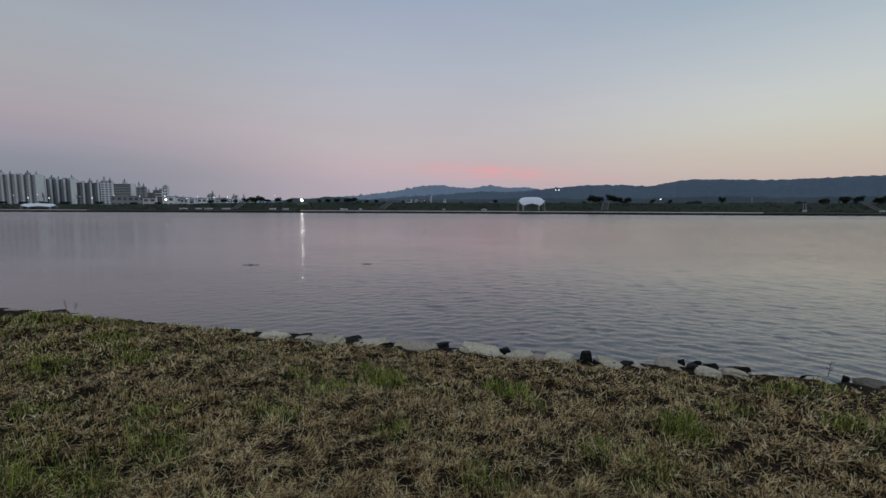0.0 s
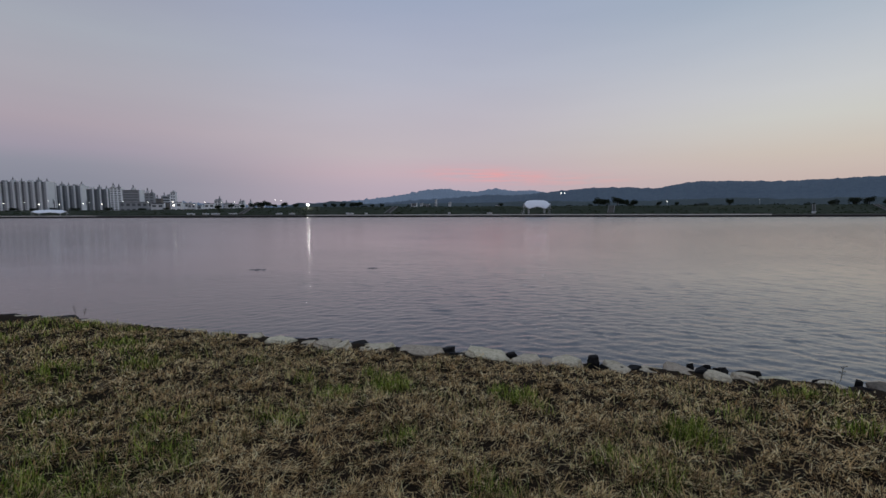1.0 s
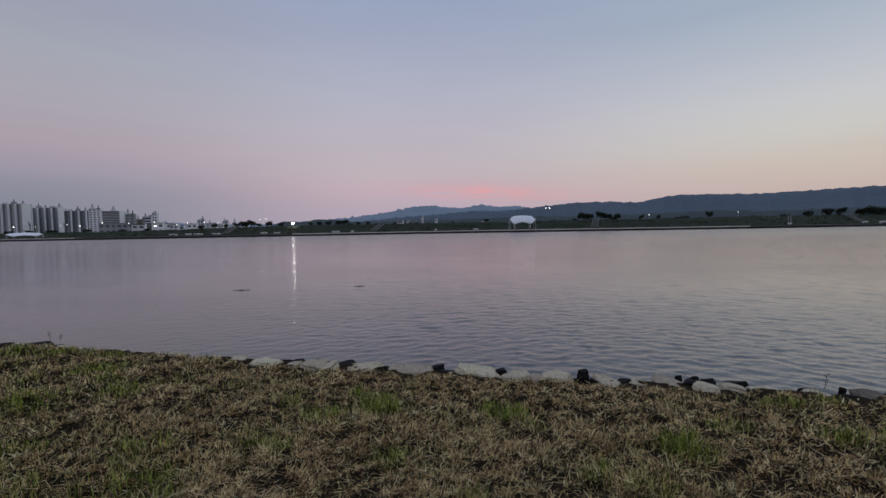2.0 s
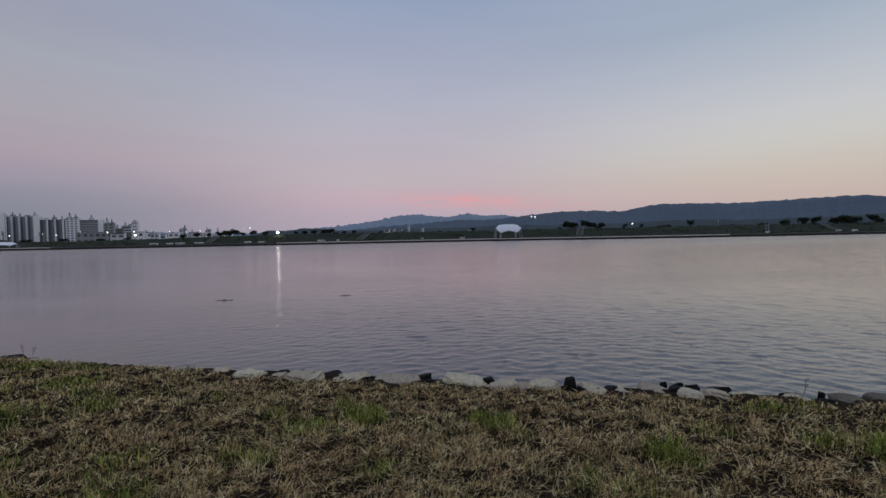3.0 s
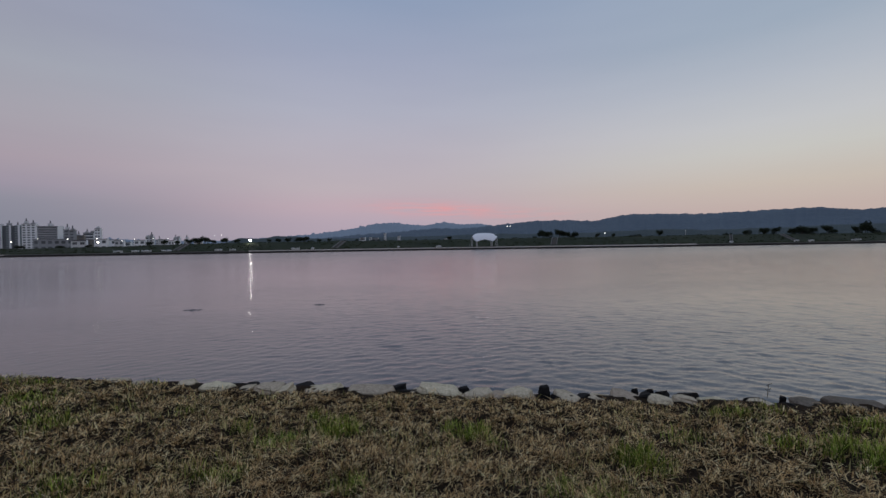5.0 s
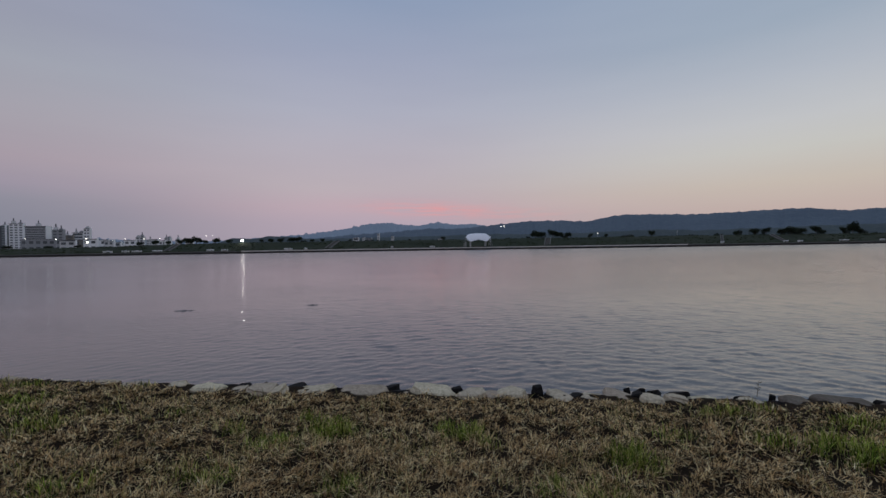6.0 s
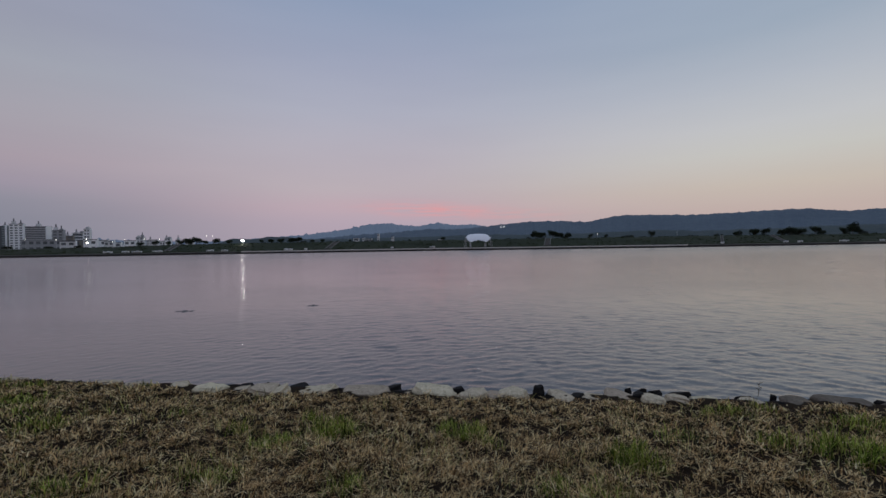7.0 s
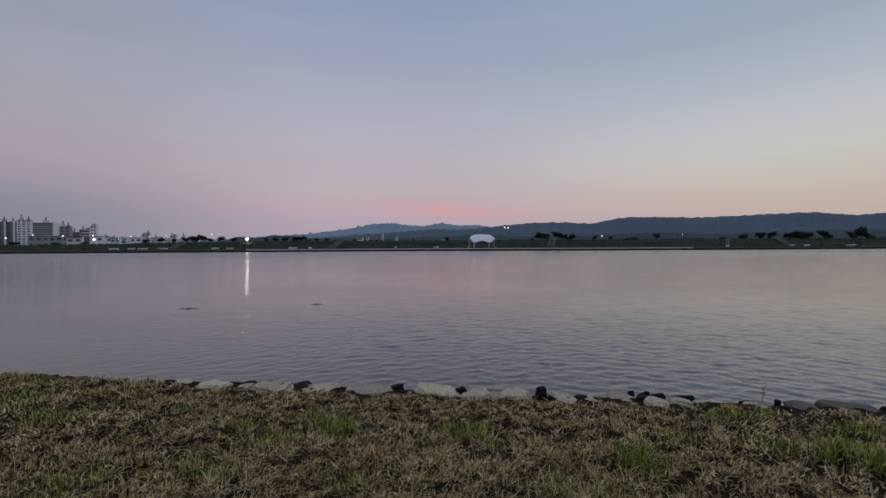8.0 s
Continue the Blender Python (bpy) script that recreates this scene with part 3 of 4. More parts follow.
# small rubble wedged between the blocks, down to the water
rubble = bmesh.new()
rng = random.Random(5)
for _ in range(420):
    x = rng.uniform(-10, 10)
    off = rng.uniform(-0.1, 0.85)
    s = rng.uniform(0.06, 0.2)
    m = Matrix.Translation((x, float(near_edge(x)) + off, 0.27 - 0.38 * off + rng.uniform(-0.04, 0.04))) @ Euler((rng.uniform(0, 6), rng.uniform(0, 6), rng.uniform(0, 6))).to_matrix().to_4x4() @ Matrix.Diagonal((s, s * 0.8, s * 0.6, 1))
    made = bmesh.ops.create_icosphere(rubble, subdivisions=1, radius=0.7, matrix=m)
    for v in made["verts"]:
        v.co += Vector((rng.uniform(-1, 1), rng.uniform(-1, 1), rng.uniform(-1, 1))) * s * 0.16
tagged(part("rubble", rubble, M_WETROCK), "dark wet rubble between the edging stones", "rubble", kind="stuff")


# ---- grass of the near bank ----
# x, y, radius, how green
TUFTS = [(-0.58, 4.42, 0.24, 1.0), (-0.75, 4.60, 0.20, 0.8), (-0.98, 5.16, 0.14, 0.9), (0.72, 4.28, 0.25, 1.0), (0.55, 4.55, 0.16, 0.9), (0.92, 4.02, 0.16, 0.8), (-1.66, 4.68, 0.22, 0.6), (2.03, 3.42, 0.28, 0.95),
         (4.12, 3.36, 0.42, 0.95), (3.91, 4.65, 0.45, 0.6), (4.55, 4.75, 0.25, 0.55), (-3.90, 5.2, 0.46, 0.6), (-4.4, 5.6, 0.3, 0.55), (-1.40, 3.58, 0.22, 0.65), (-5.03, 6.3, 0.6, 0.6), (2.84, 3.98, 0.32, 0.55), (3.57, 3.6, 0.3, 0.6),
         (-0.38, 3.3, 0.26, 0.55), (-3.62, 7.15, 0.4, 0.6), (-2.6, 5.4, 0.3, 0.45), (-2.5, 3.5, 0.4, 0.5), (0.3, 2.55, 0.35, 0.5), (5.0, 4.0, 0.5, 0.6), (-6.5, 7.4, 0.6, 0.6), (-7.6, 7.6, 0.7, 0.55), (-5.6, 7.3, 0.4, 0.6), (-2.2, 2.4, 0.4, 0.55)]
NEAR = np.random.default_rng(7)


def patchwork(x, y, f, seed):
    a = np.sin(x * f + 1.3 * seed) * np.cos(y * f * 1.2 - seed) + 0.6 * np.sin(x * f * 2.3 - y * f * 1.7 + seed * 2) + 0.4 * np.cos(x * f * 4.1 + y * f * 3.7 + seed)
    return a / 2.0


def greenness(x, y):
    g = np.clip(0.10 + 0.10 * (x < -1) + 0.44 * patchwork(x, y, 1.5, 2.0) + 0.18 * patchwork(x, y, 5.0, 4.0), 0, 0.75) * np.clip((near_edge(x) - y) / 1.3 - 0.3, 0.12, 1)
    for tx, ty, r, k in TUFTS:
        g = np.maximum(g, k * np.exp(-(((x - tx) ** 2 + ((y - ty) * 1.15) ** 2) / r ** 2) ** 1.2))
    return g


def scatter(count, near_limit=1.85):
    """Places on the bank, thinning out with distance."""
    r = near_limit + (11.5 - near_limit) * NEAR.random(count) ** 1.3
    a = np.radians(NEAR.uniform(-55, 58, count))
    x, y = r * np.sin(a), r * np.cos(a)
    keep = y < bank_front(x, y)
    # thick on the clumps, thin in the hollows between
    keep &= NEAR.random(count) < np.clip(0.70 + tufted(x, y) / 0.035, 0.18, 1)
    return x[keep], y[keep]


def bank_front(x, y):
    """Where the grass gives way to the stones."""
    return near_edge(x) - 0.46 + 0.10 * patchwork(x, y, 3.0, 1.0) + 0.34 * np.clip((-x - 3.2) / 1.5, 0, 1) + 0.20 * np.exp(-((x - 3.6) / 1.2) ** 2)


def tussocks(centres, per, size):
    """Places gathered in tussocks, with the way each blade leans out of its tussock."""
    cx, cy = scatter(centres)
    rad = NEAR.uniform(0.5, 1.4, len(cx)) * size
    pick = NEAR.integers(0, len(cx), len(cx) * per)
    ox, oy = NEAR.normal(0, 1, len(pick)) * rad[pick], NEAR.normal(0, 1, len(pick)) * rad[pick] * 0.8
    sweep = patchwork(cx, cy, 2.2, 9.0)[pick] * 3.0
    turn = np.where(NEAR.random(len(pick)) < 0.6, np.arctan2(oy, ox), sweep) + NEAR.normal(0, 0.5, len(pick))
    return cx[pick] + ox, cy[pick] + oy, turn


def blades(name, x, y, length, width, lean, curl, mat, label, lift=0.0, turn=None):
    """Many bent, tapering blades in one mesh: each two quads and a tip."""
    n = len(x)
    z = bank_height(x, y) - 0.01 + lift * NEAR.random(n)
    turn = NEAR.uniform(0, 2 * np.pi, n) if turn is None else turn
    d = np.stack([np.cos(turn), np.sin(turn), np.zeros(n)], 1)
    side = np.stack([-np.sin(turn), np.cos(turn), np.zeros(n)], 1)
    twist = NEAR.uniform(-0.8, 0.8, n)[:, None]
    side = side + d * twist
    side /= np.linalg.norm(side, axis=1)[:, None]
    foot = np.stack([x, y, z], 1)
    up = np.array([0, 0, 1.0])
    pts, ang, at = [], lean, foot
    fr = [(0.0, 1.0), (0.4, 0.85), (0.75, 0.6), (1.0, 0.0)]
    last = 0
    for k, (f, wd) in enumerate(fr):
        if k:
            at = at + (np.cos(ang)[:, None] * up + np.sin(ang)[:, None] * d) * (length * (f - last))[:, None]
            ang = ang + curl
            last = f
        w_ = (width * wd / 2)[:, None]
        pts += [at - side * w_, at + side * w_] if wd else [at]
    co = np.stack(pts, 1)
    co[:, 2:, 2] = np.maximum(co[:, 2:, 2], z[:, None] + 0.004)
    base = (np.arange(n) * 7)[:, None]
    quads = np.concatenate([base + [0, 1, 3, 2], base + [2, 3, 5, 4]], 1).reshape(-1, 4)
    tris = base + [4, 5, 6]
    me = bpy.data.meshes.new(name)
    me.vertices.add(n * 7)
    me.vertices.foreach_set("co", co.reshape(-1))
    loops = np.concatenate([quads.ravel(), tris.ravel()])
    me.loops.add(len(loops))
    me.loops.foreach_set("vertex_index", loops)
    me.polygons.add(n * 3)
    me.polygons.foreach_set("loop_start", np.concatenate([np.arange(2 * n) * 4, 8 * n + np.arange(n) * 3]))
    me.polygons.foreach_set("loop_total", np.concatenate([np.full(2 * n, 4), np.full(n, 3)]))
    me.materials.append(mat)
    me.update()
    return tagged(new(name, me), label, "grass", kind="stuff")


# dry mown straw, matted and half standing, gathered in tussocks with hollows between
x, y, turn = tussocks(36000, 15, 0.04)
g = greenness(x, y)
keep = (NEAR.random(len(x)) > g * 0.85) & (NEAR.random(len(x)) < np.clip(0.75 + tufted(x, y) / 0.035, 0.22, 1)) & (y < bank_front(x, y) + 0.06)
x, y, turn = x[keep], y[keep], turn[keep]
n = len(x)
grow = 0.85 + 0.35 * patchwork(x, y, 3.1, 3.0)
far = np.clip(np.hypot(x, y) / 3.5, 0.75, 2.6)
blades("dry_grass", x, y, NEAR.uniform(0.035, 0.105, n) * grow * np.clip(4.2 / np.hypot(x, y), 0.8, 1), NEAR.uniform(0.003, 0.0075, n) * far, np.abs(NEAR.normal(1.05, 0.4, n)), NEAR.normal(0.3, 0.4, n), M_STRAW,
       "dry tan mown grass lying on the river bank", lift=0.035, turn=turn)
# loose clippings lying flat
x, y = scatter(70000)
n = len(x)
far = np.clip(np.hypot(x, y) / 3.5, 0.75, 2.6)
blades("grass_clippings", x, y, NEAR.uniform(0.05, 0.15, n), NEAR.uniform(0.003, 0.0065, n) * far, NEAR.normal(1.40, 0.15, n), NEAR.normal(0.05, 0.15, n), M_STRAW,
       "loose pale straw clippings lying flat on the soil", lift=0.06)
# short mixed growth
x, y = scatter(150000)
g = greenness(x, y)
keep = NEAR.random(len(x)) < np.clip(g * 1.5 + 0.02, 0, 0.9)
x, y = x[keep], y[keep]
n = len(x)
far = np.clip(np.hypot(x, y) / 3.7, 0.75, 2.5)
blades("mixed_grass", x, y, NEAR.uniform(0.05, 0.16, n), NEAR.uniform(0.003, 0.008, n) * far, np.abs(NEAR.normal(0.5, 0.38, n)), NEAR.normal(0.3, 0.3, n), M_MIXED,
       "half-green short grass growing through the straw")
# green tufts
x, y = scatter(320000)
g = greenness(x, y)
keep = NEAR.random(len(x)) < np.clip((g - 0.34) * 2.2, 0, 0.95)
x, y = x[keep], y[keep]
n = len(x)
tall = 0.7 + 0.6 * np.clip(greenness(x, y), 0, 1)
far = np.clip(np.hypot(x, y) / 3.7, 0.75, 2.5)
blades("green_grass", x, y, NEAR.uniform(0.06, 0.17, n) * tall, NEAR.uniform(0.0035, 0.008, n) * far, np.abs(NEAR.normal(0.28, 0.24, n)), NEAR.normal(0.22, 0.2, n), M_GREEN,
       "fresh green grass tufts on the river bank")


# the bank goes on behind and beside, with the same straw and grass
r = 7.0 * NEAR.random(36000) ** 0.5
a = NEAR.uniform(-np.pi, np.pi, len(r))
x, y = r * np.sin(a), r * np.cos(a)
keep = ((np.abs(np.degrees(a)) > 55) | (r < 1.9)) & (y < near_edge(x) - 0.40)
x, y = x[keep], y[keep]
n = len(x)
green = NEAR.random(n) < greenness(x, y) + 0.12
for name, pick, mat, label in (("dry_grass", ~green, M_STRAW, "dry tan mown grass farther along the river bank"), ("mixed_grass", green, M_MIXED, "half-green short grass farther along the river bank")):
    k = int(pick.sum())
    blades(name, x[pick], y[pick], NEAR.uniform(0.10, 0.22, k), NEAR.uniform(0.010, 0.026, k), np.abs(NEAR.normal(0.9, 0.4, k)), NEAR.normal(0.25, 0.3, k), mat, label, lift=0.04)


def dry_stem(x, y, z, h, lean):
    """A single weed stalk standing among the stones."""
    weed = anchor("weed_stalk", pose(x, y, z), "thin dry weed stalk standing between stones", "weed")
    bm = bmesh.new()
    rod(bm, (0, 0, 0), (lean * 0.5, 0, h * 0.6), 0.004, 0.003, 5)
    rod(bm, (lean * 0.5, 0, h * 0.6), (lean, 0, h), 0.003, 0.0015, 5)
    part("stem", bm, M_DARKSTEM, weed)
    bm = bmesh.new()
    for k in range(6):
        t = 0.35 + 0.1 * k
        a = k * 2.4
        p = Vector((lean * t, 0, h * t))
        rod(bm, p, p + Vector((math.cos(a) * 0.035, math.sin(a) * 0.035, 0.02)), 0.002, 0.006, 4)
    part("leaf", bm, M_DARKSTEM, weed)


dry_stem(5.05, 5.36, 0.40, 0.22, 0.03)
dry_stem(-7.9, 8.72, 0.40, 0.24, -0.03)
dry_stem(-7.75, 8.75, 0.40, 0.17, 0.05)


# ---- trees ----
def tree_parts(seed, tall, spread, leaf_mat, leaves=1000, leaf=0.36):
    """A tapered trunk with limbs, and a crown of many small leaf clumps in uneven lobes."""
    rng = random.Random(seed)
    t = new("tree")
    bm = bmesh.new()
    fork = tall * 0.28
    rod(bm, (0, 0, -0.4), (0, 0, fork), tall * 0.035, tall * 0.024, 7)
    lobes = []
    for k in range(12):
        a = k * 2.4 + rng.uniform(-0.4, 0.4)
        r = spread * rng.uniform(0.25, 0.72)
        tip = Vector((math.cos(a) * r, math.sin(a) * r, tall * rng.uniform(0.36, 0.80)))
        rod(bm, (0, 0, fork * rng.uniform(0.7, 1.0)), tip, tall * 0.014, tall * 0.004, 5)
        lobes.append((tip, spread * rng.uniform(0.36, 0.58)))
    part("trunk", bm, M_BARK, t)
    bm = bmesh.new()
    for k in range(leaves):
        c, r = rng.choice(lobes)
        v = Vector((rng.gauss(0, 1), rng.gauss(0, 1), rng.gauss(0, 0.8))).normalized() * r * rng.uniform(0.35, 1.1)
        p = c + v
        s = leaf * rng.uniform(0.6, 1.3)
        q = Euler((rng.uniform(0, 6), rng.uniform(0, 6), rng.uniform(0, 6))).to_matrix()
        vs = [bm.verts.new(p + q @ Vector(o) * s) for o in ((-0.5, -0.35, 0), (0.1, -0.5, 0.1), (0.55, 0.1, 0), (0.0, 0.5, -0.12), (-0.45, 0.25, 0.08))]
        bm.faces.new(vs)
    part("crown", bm, leaf_mat, t)
    return t


near_trees = [tree_parts(k, h, sp, M_LEAF) for k, (h, sp) in enumerate([(4.2, 2.2), (3.6, 2.5), (4.8, 2.0), (3.2, 1.7)])]
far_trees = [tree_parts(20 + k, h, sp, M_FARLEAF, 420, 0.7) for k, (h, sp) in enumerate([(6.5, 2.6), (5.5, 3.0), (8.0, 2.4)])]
for k, t in enumerate(near_trees + far_trees):
    tagged(t, "leafy dark tree standing on the grassy levee" if k < 4 else "dark tree on the plain behind the levee", "tree", group="trees along the levee" if k < 4 else "trees on the plain")
used = set()


def plant(kind, k, az, dist, size=1.0, wide=1.0, z=None):
    """Puts one more tree of a kind at a bearing and distance."""
    x, y = bear(az, dist)
    if z is None:
        z = float(levee_top(x)) - 0.1
    m = pose(x, y, z, 0, 0, (az * 77 + k * 50) % 360)
    proto = kind[k % len(kind)]
    if proto not in used:
        used.add(proto)
        ob = proto
        ob.matrix_basis = m
    else:
        ob = copy_thing(proto, m)
    ob.scale = (size * wide, size * wide, size)


def on_levee(az, back=41.0):
    """Distance to the levee's crest at a bearing."""
    d = 180.0
    for _ in range(12):
        x, y = bear(az, d)
        d += (float(far_edge(x)) + back - y) / math.cos(radians(az)) * 0.8
    return d


for k, (az, size, wide) in enumerate([
        (19.3, 0.95, 1.1), (20.05, 0.9, 1.0), (21.5, 1.0, 1.2), (22.3, 0.95, 1.2), (23.4, 0.7, 1.1), (43.3, 0.95, 0.95), (44.3, 0.9, 1.0), (45.6, 0.95, 1.3), (46.4, 1.0, 1.4), (47.1, 0.9, 1.2), (48.3, 1.05, 1.0),
        (48.8, 0.7, 1.1), (51.0, 1.45, 0.8), (51.4, 0.8, 1.0), (50.3, 0.9, 0.7), (41.6, 0.7, 1.0), (33.2, 0.75, 0.9),
        (-28.6, 0.55, 1.32), (-27.2, 0.59, 1.32), (-26.0, 0.63, 1.20), (-24.8, 0.59, 1.20), (-24.0, 0.85, 1.32), (-23.2, 0.85, 1.32), (-22.3, 0.59, 1.32), (-21.2, 0.67, 1.20), (-19.8, 0.55, 1.20), (-16.2, 0.44, 1.20),
        (-15.1, 0.63, 1.44), (-14.0, 0.55, 1.32), (-12.6, 0.67, 1.56), (-11.9, 0.67, 1.44), (-10.2, 0.48, 1.32), (-8.9, 0.44, 1.20), (7.0, 0.5, 1.0), (26.2, 0.5, 1.0), (28.0, 0.55, 1.0),
        (-38.9, 0.40, 2.28), (-41.6, 0.42, 2.47), (-43.2, 0.40, 2.28), (-44.6, 0.45, 2.28), (-46.0, 0.40, 2.28), (-36.0, 0.35, 2.28), (-33.8, 0.35, 1.90)]):
    plant(near_trees, k, az, on_levee(az), size, wide)
rng = random.Random(11)
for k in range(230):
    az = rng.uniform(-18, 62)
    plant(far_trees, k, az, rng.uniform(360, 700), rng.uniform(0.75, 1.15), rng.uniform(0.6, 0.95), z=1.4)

# shrubs and tall weeds on the levee slope
bm = bmesh.new()
rng = random.Random(21)
for _ in range(5200):
    x = rng.uniform(-230, 330)
    s = rng.uniform(7, 46)
    ztop = float(levee_top(x))
    z = 1.1 if s < 24 else (1.25 + (ztop - 1.25) * min(1, (s - 24) / 14))
    if noise.noise(Vector((x * 0.06, s * 0.15, 3))) < -0.05 and rng.random() < 0.8:
        continue
    h = rng.uniform(0.15, 0.45)
    for _ in range(3):
        a = rng.uniform(0, 6.3)
        p = Vector((x + rng.uniform(-0.6, 0.6), float(far_edge(x)) + s + rng.uniform(-0.4, 0.4), z - 0.05))
        vs = [bm.verts.new(p + Vector(o)) for o in ((-0.5 * math.cos(a), -0.5 * math.sin(a), 0), (0.5 * math.cos(a), 0.5 * math.sin(a), 0), (0.35 * math.cos(a), 0.35 * math.sin(a), h * 0.7), (rng.uniform(-0.2, 0.2), 0, h))]
        bm.faces.new(vs)
tagged(part("weeds", bm, M_WEED), "dark green weeds and low shrubs covering the levee", "weeds", kind="stuff")


# ---- membrane shelters ----
def shelter(name, m, span, deep, high, label):
    """A white stretched-fabric shelter: a vaulted canopy with scalloped edges on raking steel posts with guy cables."""
    s = anchor(name, m, label, "shelter")
    post_h = 2.3 * high
    nx, ny = 28, 12
    top, low = {}, {}
    bm = bmesh.new()
    for i in range(nx + 1):
        for j in range(ny + 1):
            u, v = i / nx * 2 - 1, j / ny * 2 - 1
            scallop = math.cos(u * math.pi * 2.5) ** 2
            crown = 5.9 - 0.4 * u * u - 1.1 * u ** 8
            eave = 3.0 - 3.9 * u * u + 5.3 * u ** 4 + 0.15 * scallop
            px, py = u * span / 2 * (1 - 0.05 * math.cos(v * math.pi / 2)), v * deep / 2 * (1 - 0.07 * scallop)
            pz = high * (eave + (crown - eave) * (1 - abs(v) ** 1.7))
            top[i, j] = bm.verts.new((px, py, pz))
            low[i, j] = bm.verts.new((px, py, pz - 0.05))
    for i in range(nx):
        for j in range(ny):
            bm.faces.new((top[i, j], top[i + 1, j], top[i + 1, j + 1], top[i, j + 1]))
            bm.faces.new((low[i, j], low[i, j + 1], low[i + 1, j + 1], low[i + 1, j]))
    for i in range(nx):
        for j in (0, ny):
            bm.faces.new((top[i, j], low[i, j], low[i + 1, j], top[i + 1, j]))
    for j in range(ny):
        for i in (0, nx):
            bm.faces.new((top[i, j], top[i, j + 1], low[i, j + 1], low[i, j]))
    bmesh.ops.recalc_face_normals(bm, faces=bm.faces[:])
    for f in bm.faces:
        f.smooth = True
    part("canopy", bm, M_MEMBRANE, s, "white stretched membrane canopy")
    bm = bmesh.new()
    box(bm, -span * 0.24, span * 0.24, -0.15, 0.15, 4.6 * high, 4.6 * high + 0.2)
    part("beam", bm, M_STEEL, s)
    for fx in (-0.30, 0.30):
        for fy in (-0.32, 0.32):
            bm = bmesh.new()
            rod(bm, (fx * span, fy * deep, 0), (fx * span * 1.03, fy * deep, post_h + 0.9 * high), 0.17, 0.13, 10)
            post = part("post", bm, M_STEEL, s, "white steel post")
            bm = bmesh.new()
            box(bm, fx * span - 0.35, fx * span + 0.35, fy * deep - 0.35, fy * deep + 0.35, -0.15, 0.12)
            part("footing", bm, M_CONCRETE, post)
    for fx in (-1, 1):
        for fy in (-0.42, 0.42):
            bm = bmesh.new()
            rod(bm, (fx * span * 0.5, fy * deep, 0), (fx * span * 0.485, fy * deep, 4.3 * high), 0.07, 0.06, 8)
            part("mast", bm, M_STEEL, s)
            bm = bmesh.new()
            rod(bm, (fx * span * 0.57, fy * deep * 1.1, 0), (fx * span * 0.49, fy * deep, 4.25 * high), 0.025, 0.025, 5)
            part("cable", bm, M_STEEL, s)
    return s


x, y = bear(11.65, 187)
shelter("membrane_shelter", pose(x, y, 1.08, 0, 0, -6), 10.8, 7.0, 1.0, "white membrane shelter on steel posts by the promenade")
x, y = bear(-43.5, 262)
shelter("membrane_shelter", pose(x, y, 1.1, 0, 0, 40), 11.5, 7.5, 0.42, "low wide white membrane shelter on the far bank")


# ---- stairs up the levee ----
def levee_stair(az, az_top, width=2.6):
    """A concrete stair up the levee's slope, from one bearing at its foot to another at its head."""
    d = on_levee(az, 24)
    x0, y0 = bear(az, d)
    run = 14.0
    skew = bear(az_top, on_levee(az_top, 24 + run))[0] - x0
    st = anchor("levee_stair", Matrix.Identity(4), "pale concrete stair climbing the grassy levee", "stairs", "stairs up the levee")
    steps = 18
    rise = (float(levee_top(x0)) - 1.1) / steps
    proto = None
    for k in range(steps):
        f = (k + 0.5) / steps
        xx = x0 + skew * f
        m = pose(xx, float(far_edge(xx)) + 24 + run * f, 1.1 + rise * k + 0.18)
        if proto is None:
            proto = part("step", box_mesh(-width / 2, width / 2, -run / steps * 0.55, run / steps * 0.55, -0.5, rise), M_STAIR, st)
            proto.matrix_basis = m
        else:
            share("step", proto, st, m)
    for side in (-1, 1):
        bm = bmesh.new()
        rings = []
        for f in np.linspace(0, 1, 6):
            xx = x0 + skew * f + side * (width / 2 + 0.2)
            yy, zz = float(far_edge(xx)) + 24 + run * f, 1.1 + rise * steps * f + 0.42
            rings.append([bm.verts.new((xx + dx, yy, zz + dz)) for dx, dz in ((-0.2, -0.8), (0.2, -0.8), (0.2, 0), (-0.2, 0))])
        for a, b in zip(rings, rings[1:]):
            for k in range(4):
                bm.faces.new((a[k], b[k], b[(k + 1) % 4], a[(k + 1) % 4]))
        bm.faces.new(rings[0][::-1]), bm.faces.new(rings[-1])
        bmesh.ops.recalc_face_normals(bm, faces=bm.faces[:])
        part("kerb", bm, M_STAIR, st)


levee_stair(20.75, 20.9, 2.0)
levee_stair(-8.3, -7.1, 2.0)
levee_stair(45.9, 44.7, 1.8)
levee_stair(40.35, 40.3, 0.7)
levee_stair(-26.2, -25.0, 1.8)


